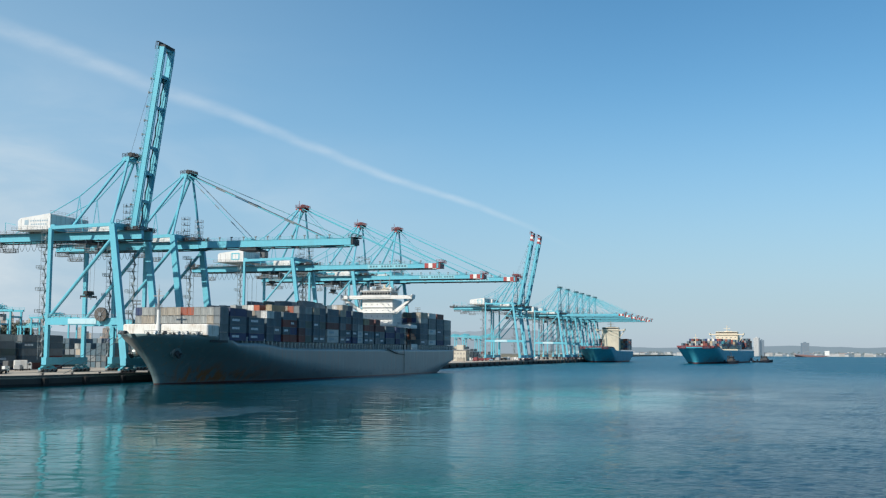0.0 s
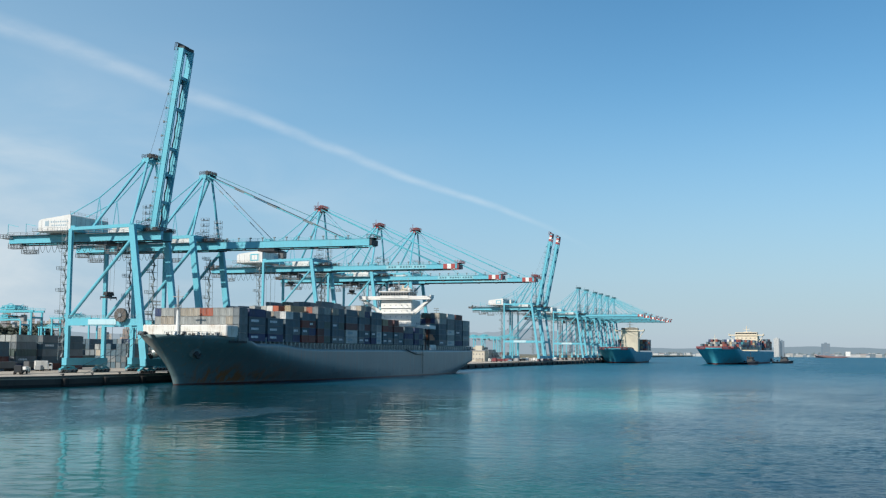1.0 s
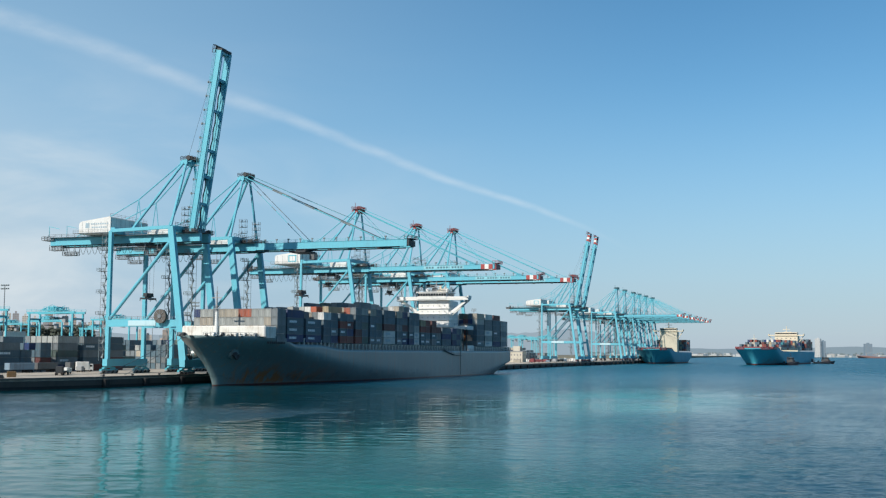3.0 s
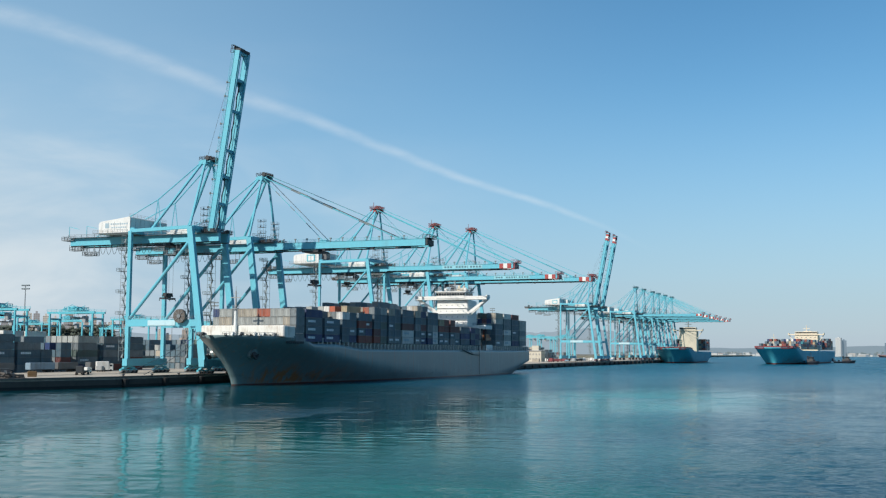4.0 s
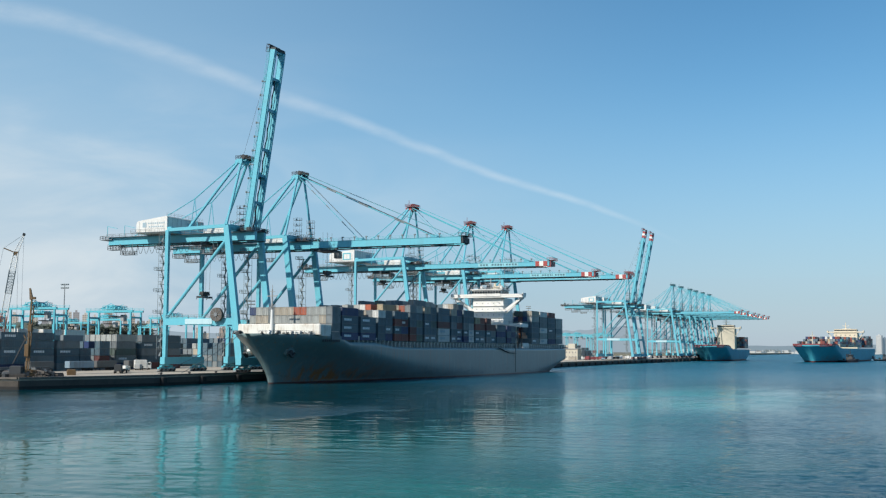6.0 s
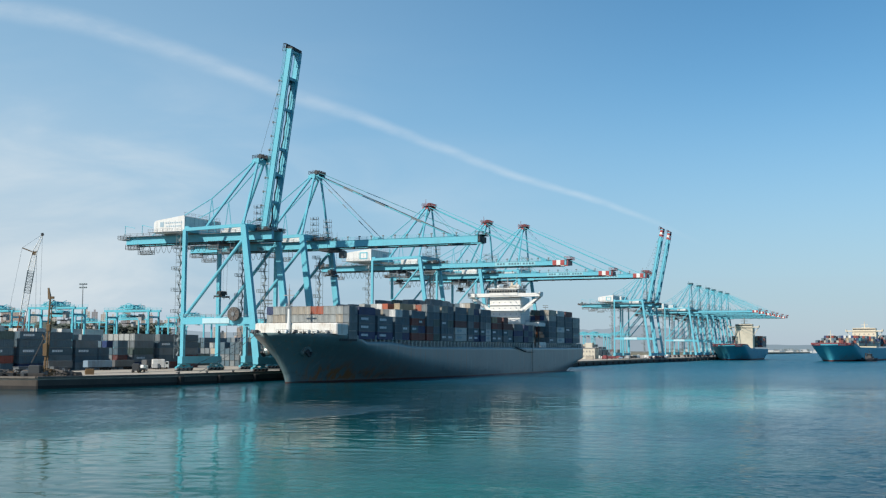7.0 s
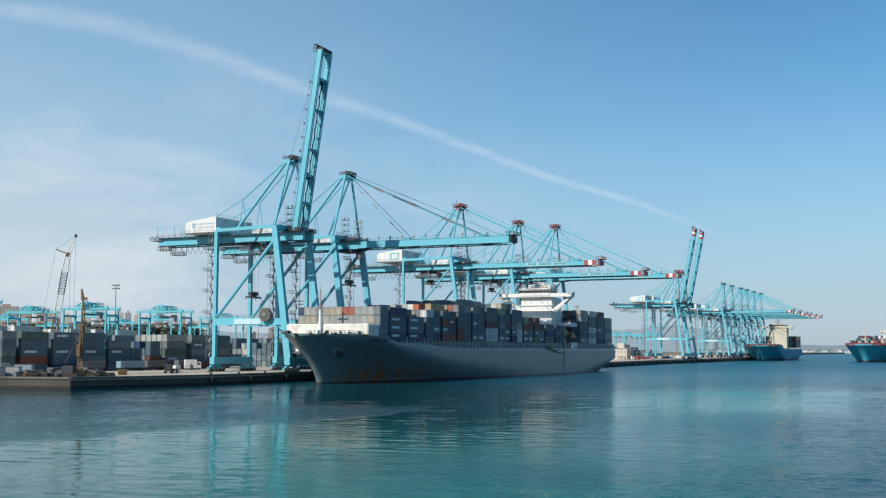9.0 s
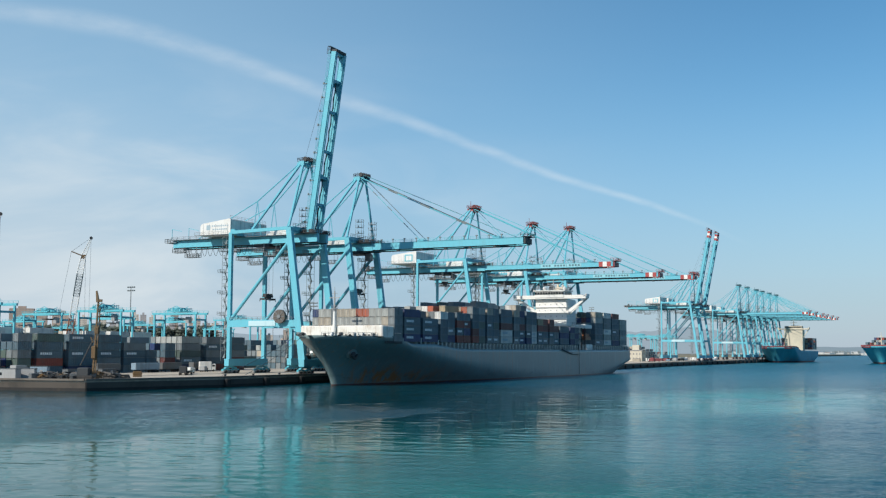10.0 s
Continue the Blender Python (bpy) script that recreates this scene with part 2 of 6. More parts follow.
# deckhouse panes, paled with haze put into their colour
HAZEGLASS = paint("sea_worn_glass", (0.33, 0.35, 0.37), 0.3, wear=0.1)
HUT = paint("dull_grey_panel", (0.105, 0.115, 0.12), 0.6, wear=0.7)
# far panes: a lighter glass with the haze before them in its colour
FARGLASS = paint("dull_window_glass", (0.22, 0.21, 0.20), 0.3, wear=0.1)
BLUELOGO = paint("pale_blue_lettering", (0.30, 0.40, 0.45), 0.5, wear=0.1)
HULL_GREY = hull_paint("grey_hull_paint", (0.158, 0.228, 0.232), boot=(0.095, 0.035, 0.028), boot_z=0.45, rust=1.0, gloss=0.42)
HULL_BLUE = hull_paint("blue_hull_paint", (0.07, 0.41, 0.51), boot_z=1.4, rust=0.3, gloss=0.12, rough=0.55)
HULL_TUG = hull_paint("tug_hull_paint", (0.02, 0.025, 0.035), boot_z=0.3, rust=0.2)
HULL_FAR = hull_paint("brown_hull_paint", (0.22, 0.14, 0.14), boot_z=0.6, rust=0.4)
WATER = water_material()
CONT = {
    "navy": (0.012, 0.036, 0.125), "slate": (0.082, 0.140, 0.175), "grey": (0.19, 0.22, 0.23), "pale grey": (0.37, 0.385, 0.36),
    "white": (0.66, 0.66, 0.62), "rust-red": (0.25, 0.050, 0.032), "maroon": (0.15, 0.034, 0.030), "orange-red": (0.42, 0.10, 0.045),
    "beige": (0.43, 0.38, 0.30), "teal": (0.025, 0.22, 0.26), "green": (0.085, 0.13, 0.115), "tan": (0.42, 0.33, 0.20),
}
CONT_MAT = {k: paint("container_%s_paint" % k.replace(" ", "_").replace("-", "_"), v, 0.5, wear=0.5, scale=0.8, vary=0.42) for k, v in CONT.items()}


# ---------------------------------------------------------------- mesh tools
class B:
    """Collects solids into one mesh. Faces carry a material slot."""

    def __init__(self):
        self.v, self.f, self.s = [], [], []

    def add(self, vs, fs, slot=0):
        k = len(self.v)
        self.v += [tuple(p) for p in vs]
        self.f += [tuple(i + k for i in f) for f in fs]
        self.s += [slot] * len(fs)
        return self

    def box(self, x0, x1, y0, y1, z0, z1, slot=0):
        vs = [(x, y, z) for z in (z0, z1) for x, y in ((x0, y0), (x1, y0), (x1, y1), (x0, y1))]
        return self.add(vs, [(3, 2, 1, 0), (4, 5, 6, 7), (0, 1, 5, 4), (1, 2, 6, 5), (2, 3, 7, 6), (3, 0, 4, 7)], slot)

    def bev(self, x0, x1, y0, y1, z0, z1, b, slot=0):
        """A box whose upright and top edges are bevelled."""
        ring = [(x0 + b, y0), (x1 - b, y0), (x1, y0 + b), (x1, y1 - b), (x1 - b, y1), (x0 + b, y1), (x0, y1 - b), (x0, y0 + b)]
        cx, cy = (x0 + x1) / 2, (y0 + y1) / 2
        sx, sy = 1 - 2 * b / max(x1 - x0, 1e-3), 1 - 2 * b / max(y1 - y0, 1e-3)
        top = [(cx + (x - cx) * sx, cy + (y - cy) * sy) for x, y in ring]
        vs = [(*p, z0) for p in ring] + [(*p, z1 - b) for p in ring] + [(*p, z1) for p in top]
        fs = [tuple(range(7, -1, -1)), tuple(range(16, 24))]
        for r in (0, 8):
            fs += [(r + i, r + (i + 1) % 8, r + 8 + (i + 1) % 8, r + 8 + i) for i in range(8)]
        return self.add(vs, fs, slot)

    def beam(self, p, q, w, h, slot=0, w2=None, h2=None):
        """A box section from p to q: w across, h upright; may taper."""
        p, q = Vector(p), Vector(q)
        d = (q - p).normalized()
        side = d.cross(Vector((0, 0, 1)))
        side = Vector((0, 1, 0)) if side.length < 0.05 else side.normalized()
        up = side.cross(d)
        vs = []
        for c, a, b in ((p, w, h), (q, w2 or w, h2 or h)):
            vs += [c + side * (sx * a / 2) + up * (sz * b / 2) for sx, sz in ((-1, -1), (1, -1), (1, 1), (-1, 1))]
        return self.add(vs, [(3, 2, 1, 0), (4, 5, 6, 7), (0, 1, 5, 4), (1, 2, 6, 5), (2, 3, 7, 6), (3, 0, 4, 7)], slot)

    def tube(self, p, q, r, n=8, slot=0, r2=None):
        p, q = Vector(p), Vector(q)
        d = (q - p).normalized()
        a = d.orthogonal().normalized()
        b = d.cross(a)
        r2 = r if r2 is None else r2
        vs = [c + (a * math.cos(2 * math.pi * i / n) + b * math.sin(2 * math.pi * i / n)) * s for c, s in ((p, r), (q, r2)) for i in range(n)]
        fs = [(i, (i + 1) % n, n + (i + 1) % n, n + i) for i in range(n)]
        return self.add(vs, fs + [tuple(range(n - 1, -1, -1)), tuple(range(n, 2 * n))], slot)

    def rope(self, p, q, r=0.08, sag=0.0, k=1, slot=0):
        p, q = Vector(p), Vector(q)
        pts = [p.lerp(q, i / k) - Vector((0, 0, sag * 4 * (i / k) * (1 - i / k))) for i in range(k + 1)]
        for a, b in zip(pts, pts[1:]):
            self.tube(a, b, r, 4, slot)
        return self

    def rail(self, pts, h=1.1, r=0.05, step=3.0, slot=0):
        for a, b in zip(pts, pts[1:]):
            a, b = Vector(a), Vector(b)
            k = max(1, round((b - a).length / step))
            for z in (h, h * 0.5):
                self.beam(a + Vector((0, 0, z)), b + Vector((0, 0, z)), r * 2, r * 2, slot)
            for i in range(k + 1):
                c = a.lerp(b, i / k)
                self.beam(c, c + Vector((0, 0, h)), r * 2, r * 2, slot)
        return self

    def lattice(self, p, q, w, n, r, w2=None, slot=0):
        """A four-chord lattice mast with zigzag lacing."""
        p, q = Vector(p), Vector(q)
        d = (q - p).normalized()
        a = d.orthogonal().normalized() if abs(d.z) < 0.5 else (Vector((0, 1, 0)) - d * d.y).normalized()
        b = d.cross(a)
        w2 = w2 or w

        def at(i, k):
            c, s = p.lerp(q, i / n), (w + (w2 - w) * i / n) / 2
            return c + a * (s * (1, 1, -1, -1)[k % 4]) + b * (s * (1, -1, -1, 1)[k % 4])
        for k in range(4):
            self.tube(at(0, k), at(n, k), r, 5, slot)
            for i in range(n):
                self.tube(at(i, k + (i % 2)), at(i + 1, k + 1 - (i % 2)), r * 0.55, 4, slot)
                self.tube(at(i, k), at(i, k + 1), r * 0.5, 4, slot)
        return self

    def mesh(self, name, mats):
        me = bpy.data.meshes.new(name)
        me.from_pydata(self.v, [], self.f)
        for m in mats:
            me.materials.append(m)
        if len(mats) > 1:
            me.polygons.foreach_set("material_index", self.s)
        me.update()
        return me


def part(name, b, mats, parent=None, label=""):
    mats = mats if isinstance(mats, (list, tuple)) else [mats]
    ob = new(name, b.mesh(name, mats))
    if parent:
        ob.parent = parent
    return tagged(ob, label)


def thing(name, label, category, group="", kind="", at=None):
    ob = tagged(new(name), label, category, group, kind)
    if at:
        ob.matrix_basis = at
    return ob


def smooth(ob):
    ob.data.polygons.foreach_set("use_smooth", [True] * len(ob.data.polygons))
    ob.data.update()
    return ob


# ---------------------------------------------------------------- large structure
QZ = 3.1            # level of the quay
FACE = -217.0       # quay face beside the ship


def steps(stops):
    """Grid lines between stops of (place, spacing); the spacing blends from stop to stop."""
    out = [stops[0][0]]
    for (a, da), (b, db) in zip(stops, stops[1:]):
        while out[-1] < b - 1e-6:
            k = (out[-1] - a) / (b - a)
            out.append(min(b, out[-1] + da + (db - da) * k))
    return np.array(out)


def sea_mesh():
    """One sheet to the horizon. Wave trains of many lengths and headings; calmer in the lee of the berth, finer where the basin is narrow."""
    xs = steps([(-5200, 900), (-400, 120), (-240, 4), (-214, 0.9), (-130, 0.55), (40, 0.55), (120, 3), (400, 60), (5200, 900)])
    ys = steps([(-1500, 300), (-60, 60), (45, 0.40), (140, 0.45), (260, 0.6), (400, 0.9), (700, 1.9), (1700, 8), (2600, 60), (5200, 500)])
    X, Y = np.meshgrid(xs, ys)
    gap = np.maximum(np.gradient(ys)[:, None] * np.ones_like(X), np.gradient(xs)[None, :] * np.ones_like(X))
    rng = np.random.RandomState(7)

    def slow(seed, length):
        r = np.random.RandomState(seed)
        s = np.zeros_like(X)
        for _ in range(9):
            a, l, p = r.uniform(0, 6.28), length * r.uniform(0.6, 1.8), r.uniform(0, 6.28)
            s += np.sin((X * math.cos(a) + Y * math.sin(a)) * 6.283 / l + p)
        return s / 3.0
    warp = slow(3, 90)
    ease = np.clip((X + 14 * warp + 55) / 75, 0, 1)
    ease = np.maximum(ease, np.clip((Y + 25 * warp - 260) / 170, 0, 0.75))
    ease = ease * ease * (3 - 2 * ease)
    # a cat's-paw of wind between the berth and the calm basin, with a sharp lee edge
    wob = slow(9, 60)
    paw = np.clip((-104 + 0.16 * (Y - 111) - X + 4 * wob + 2.5 * slow(12, 12)) / 7, 0, 1) * np.clip((225 + 10 * wob - Y) / 45, 0, 1)
    ruffle = np.maximum(ease, 0.6 * paw)
    ease = np.maximum(ease, 0.5 * paw)
    ease *= 1 - 0.7 * np.clip((Y - 350) / 400, 0, 1)
    gust = np.clip(0.9 + 0.3 * slow(5, 40) + 0.2 * slow(6, 14), 0.35, 1.6)
    Z = np.zeros_like(X)
    # wave lengths with their shares of the slope in calm and in ruffled water
    spectrum = ((1.3, 0.5, 1.0), (2.0, 1.0, 0.6), (3.4, 1.0, 0.2), (6.0, 0.6, 0.07), (10.0, 0.2, 0.04), (30.0, 0.02, 0.02))
    calm, wild = 0.025 * (1 - ease) * gust, 0.120 * ease * gust
    cn, wn = math.sqrt(sum(c * c for l, c, w in spectrum)), math.sqrt(sum(w * w for l, c, w in spectrum))
    for length, c, w in spectrum:
        fade = np.clip((length / gap - 2.0) / 1.6, 0, 1)
        s = np.zeros_like(X)
        for _ in range(9):
            a = math.radians(-72) + rng.normal(0, 0.8)
            l, p = length * rng.uniform(0.72, 1.4), rng.uniform(0, 6.28)
            k = 6.283 / l
            s += np.sin((X * math.cos(a) + Y * math.sin(a)) * k + p + 0.5 * warp) / k
        Z += fade * (calm * c / cn + wild * w / wn) * s / 2.1
    Z *= np.clip((5000 - np.abs(X)) / 2000, 0, 1)
    n, m = len(xs), len(ys)
    co = np.stack([X, Y, Z], -1).reshape(-1, 3)
    i = (np.arange(m - 1)[:, None] * n + np.arange(n - 1)[None, :]).reshape(-1)
    quads = np.stack([i, i + 1, i + 1 + n, i + n], -1).astype(np.int32)
    me = bpy.data.meshes.new("water")
    me.vertices.add(len(co))
    me.vertices.foreach_set("co", co.astype(np.float32).ravel())
    me.loops.add(quads.size)
    me.loops.foreach_set("vertex_index", quads.ravel())
    me.polygons.add(len(quads))
    me.polygons.foreach_set("loop_start", np.arange(0, quads.size, 4, dtype=np.int32))
    me.polygons.foreach_set("use_smooth", np.ones(len(quads), dtype=bool))
    me.update(calc_edges=True)
    me.attributes.new("ruffle", "FLOAT", "POINT").data.foreach_set("value", ruffle.astype(np.float32).ravel())
    me.materials.append(WATER)
    return me


def build_setting():
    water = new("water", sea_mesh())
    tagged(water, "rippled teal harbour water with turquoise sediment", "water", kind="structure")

    # quay: one thick slab whose edge steps back past the ship's stern
    edge = [(-520, 196), (-258, 237), (-228, 243), (-222.5, 262), (FACE, 288), (FACE, 640), (-229, 900), (-231, 1650)]
    b = B()
    top = [(x, y, QZ) for x, y in edge] + [(-420, 1650, QZ), (-1500, 2300, QZ), (-1500, 150, QZ)]
    low = [(x, y, -6) for x, y, z in top]
    k = len(top)
    b.add(top + low, [tuple(range(k))] + [(i, i + k, (i + 1) % k + k, (i + 1) % k) for i in range(k)])
    quay = part("pavement", b, CONCRETE)
    tagged(quay, "weathered pale concrete container quay apron", "quay", kind="structure")
    # capping beam, dark wall face and fenders along the edge
    cap, wall, wet = B(), B(), B()
    for (x0, y0), (x1, y1) in zip(edge, edge[1:]):
        cap.beam((x0 - 0.2, y0, QZ + 0.10), (x1 - 0.2, y1, QZ + 0.10), 1.1, 0.5)
        wall.beam((x0 + 0.12, y0, 0.8), (x1 + 0.12, y1, 0.8), 0.5, 3.4)
        wet.beam((x0 + 0.16, y0, -0.2), (x1 + 0.16, y1, -0.2), 0.5, 2.2)
    part("quay_cap", cap, CAPC, quay, "dirty concrete capping beam")
    part("quay_wall", wall, WALLC, quay, "dark wet concrete wall face")
    part("tide_band", wet, RUBBER, quay, "black weed and wet band at the waterline")
    f = B()
    f.bev(0, 1.2, -1.3, 1.3, 0.3, 2.7, 0.3)
    fm = f.mesh("fender", [RUBBER])
    for i in range(52):
        y = 292 + i * 21.0
        x = FACE if y < 640 else FACE - 12 * min(1, (y - 640) / 260)
        ob = new("fender", fm)
        ob.parent = quay
        ob.location = (x + 0.3, y, 0)
    # crane rails
    r = B()
    for x in (-219.4, -251.5):
        r.box(x - 0.15, x + 0.15, 290, 640, QZ + 0.004, QZ + 0.10)
    part("crane_rail", r, STEEL, quay)
    # ground of the city behind the terminal
    g = B()
    g.box(-5000, -1500, 150, 5000, -3, 4.0)
    g.box(-1500, -420, 2300, 5000, -3, 4.0)
    tagged(part("ground", g, paint("earth", (0.16, 0.15, 0.11), 0.9, scale=0.02, streak=False)), "dusty ground behind the terminal", "ground", kind="structure")


def haze_glow(name, rgb, share, base=(0.085, 0.105, 0.085)):
    """The plain far backdrop: a dull surface, the air's haze painted in as emission."""
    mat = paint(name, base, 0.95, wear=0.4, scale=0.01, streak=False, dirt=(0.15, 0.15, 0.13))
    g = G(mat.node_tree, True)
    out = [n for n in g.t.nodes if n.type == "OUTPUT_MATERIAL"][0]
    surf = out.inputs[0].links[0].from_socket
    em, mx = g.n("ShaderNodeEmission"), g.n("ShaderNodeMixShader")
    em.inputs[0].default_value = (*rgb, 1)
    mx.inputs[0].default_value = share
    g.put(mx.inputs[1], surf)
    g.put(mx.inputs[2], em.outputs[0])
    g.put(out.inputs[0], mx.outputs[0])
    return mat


def build_hills():
    hill = paint("scrub_hillside", (0.085, 0.105, 0.085), 0.95, wear=0.6, scale=0.01, streak=False, dirt=(0.15, 0.15, 0.13))

    hazy, near = haze_glow("hazy_hillside", (0.37, 0.47, 0.56), 0.80), haze_glow("wooded_shore", (0.31, 0.42, 0.52), 0.65)

    def ridge(name, pts, height, depth, seed, label, mat=hill):
        """A long low ridge with an uneven crest that follows pts."""
        b, n = B(), 90
        P = [Vector((*p, 0)) for p in pts]
        rows = []
        for i in range(n + 1):
            s = i / n * (len(P) - 1)
            k = min(int(s), len(P) - 2)
            c = P[k].lerp(P[k + 1], s - k)
            back = Vector((c.x, c.y, 0)).normalized()
            h0 = height[k] + (height[k + 1] - height[k]) * (s - k)
            h = h0 * (0.85 + 0.35 * noise.noise((i * 0.06, seed, 0)) + 0.07 * noise.noise((i * 0.4, seed, 3)))
            rows.append([c + Vector((0, 0, -1)), c + Vector((0, 0, 3)), c + back * depth * 0.35 + Vector((0, 0, max(4, h * 0.55))),
                         c + back * depth * 0.7 + Vector((0, 0, max(5, h * 0.9))), c + back * depth + Vector((0, 0, max(5, h)))])
        for r in rows:
            b.v += [tuple(p) for p in r]
        m = 5
        b.f = [(i * m + j, (i + 1) * m + j, (i + 1) * m + j + 1, i * m + j + 1) for i in range(n) for j in range(m - 1)]
        b.s = [0] * len(b.f)
        return tagged(smooth(part(name, b, mat)), label, "hills", kind="structure")
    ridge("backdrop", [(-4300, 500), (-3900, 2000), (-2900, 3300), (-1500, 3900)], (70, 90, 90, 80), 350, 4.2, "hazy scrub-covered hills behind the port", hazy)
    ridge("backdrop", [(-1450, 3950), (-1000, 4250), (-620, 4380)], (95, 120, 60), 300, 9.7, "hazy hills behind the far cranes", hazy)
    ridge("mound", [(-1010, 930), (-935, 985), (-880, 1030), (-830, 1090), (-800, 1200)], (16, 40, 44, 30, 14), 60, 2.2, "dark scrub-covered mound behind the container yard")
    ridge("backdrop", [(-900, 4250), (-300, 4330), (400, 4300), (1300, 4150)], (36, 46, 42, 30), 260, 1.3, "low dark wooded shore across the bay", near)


# ---------------------------------------------------------------- ships
def make_hull(name, L, W, deck, fcl, rake, mat, parent, fcl_len=28.0, blend=38.0, counter=38.0, ent=(125.0, 32.0), stern_w=0.96, nose=5.0, step=None):
    """A lofted hull, bow at y=0 and stern at y=L, x to port, z from the water."""
    b = B()
    ys = [0, 0.15, 0.5, 1.0, 1.8, 3, 5, 8, 11, 14, 17, 20, 24, 28, 33, 38, 44, 50, 57, 65, 75, 90, 110, 140, 180, 220]
    ys += [31, 35, 37.5, 41]
    ys = sorted({round(y * L / 310.0, 3) for y in ys} | {L - c * L / 310.0 for c in (70, 55, 45, 38, 32, 26, 20, 14, 8, 4, 1.5, 0)})
    K = 12
    half = W / 2

    def top(y):
        s = min(1, max(0, (y - fcl_len) / blend))
        z = fcl + (deck - fcl) * (s * s * (3 - 2 * s))
        if step:            # the forecastle drops to the cargo deck in a short slope
            z = min(z, step[1] + max(0.0, step[0] - y) * 0.6)
        return z

    def stem(z):
        k = min(1, max(0, z / fcl))
        return rake * (1 - k ** 1.6)

    def breadth(y, z):
        k = min(1, max(0, z / (deck * 1.15)))
        le = (ent[0] + (ent[1] - ent[0]) * k ** 0.8) * L / 310.0
        t = min(1, max(0, (y - stem(z)) / le))
        f = 1 - (1 - t) ** (1.45 + 1.0 * k)
        a = L - y
        lr = 62.0 * (1 - min(1, max(0, z / (deck * 0.55))))
        if lr > 1:
            f *= 1 - (1 - min(1, (a + 8) / (lr + 8))) ** 2 * 0.55
        r = (1.6 + nose * k) * L / 310.0
        f = min(1, f + 0.75 * r / half * max(0, min(1, (y - stem(z)) / r)) ** 0.5 * (1 - t))
        return half * f * (stern_w + (1 - stern_w) * min(1, a / 30))
    rings = []
    for y0 in ys:
        a = L - y0
        zt = top(y0)
        zb = -1.2 if a > counter else -1.2 + (7.0) * (1 - a / counter) ** 1.2
        ring = []
        for k in range(K + 1):
            z = zb + (zt - zb) * (k / K)
            y = stem(z) + (L - stem(z)) * (y0 / L)
            ring.append((breadth(y, z), y, z))
        rings.append(ring)
    m = 2 * (K + 1)
    for r in rings:
        b.v += [(x, y, z) for x, y, z in r] + [(-x, y, z) for x, y, z in r]
    n = len(rings)
    for i in range(n - 1):
        for k in range(K):
            p, q = i * m + k, (i + 1) * m + k
            b.f.append((p, q, q + 1, p + 1))
            p, q = p + K + 1, q + K + 1
            b.f.append((q, p, p + 1, q + 1))
        b.f.append((i * m + K, (i + 1) * m + K, (i + 1) * m + 2 * K + 1, i * m + 2 * K + 1))
        b.f.append(((i + 1) * m, i * m, i * m + K + 1, (i + 1) * m + K + 1))
    e = (n - 1) * m
    b.f.append(tuple(e + k for k in range(K + 1)) + tuple(e + K + 1 + k for k in range(K, -1, -1)))
    b.s = [0] * len(b.f)
    hull = part(name, b, mat, parent)
    for p in hull.data.polygons:
        p.use_smooth = len(p.vertices) == 4 and abs(p.normal.z) < 0.8
    return hull, top, breadth


CL, BOW = -198.0, 309.0     # the moored ship's centre line and bow tip


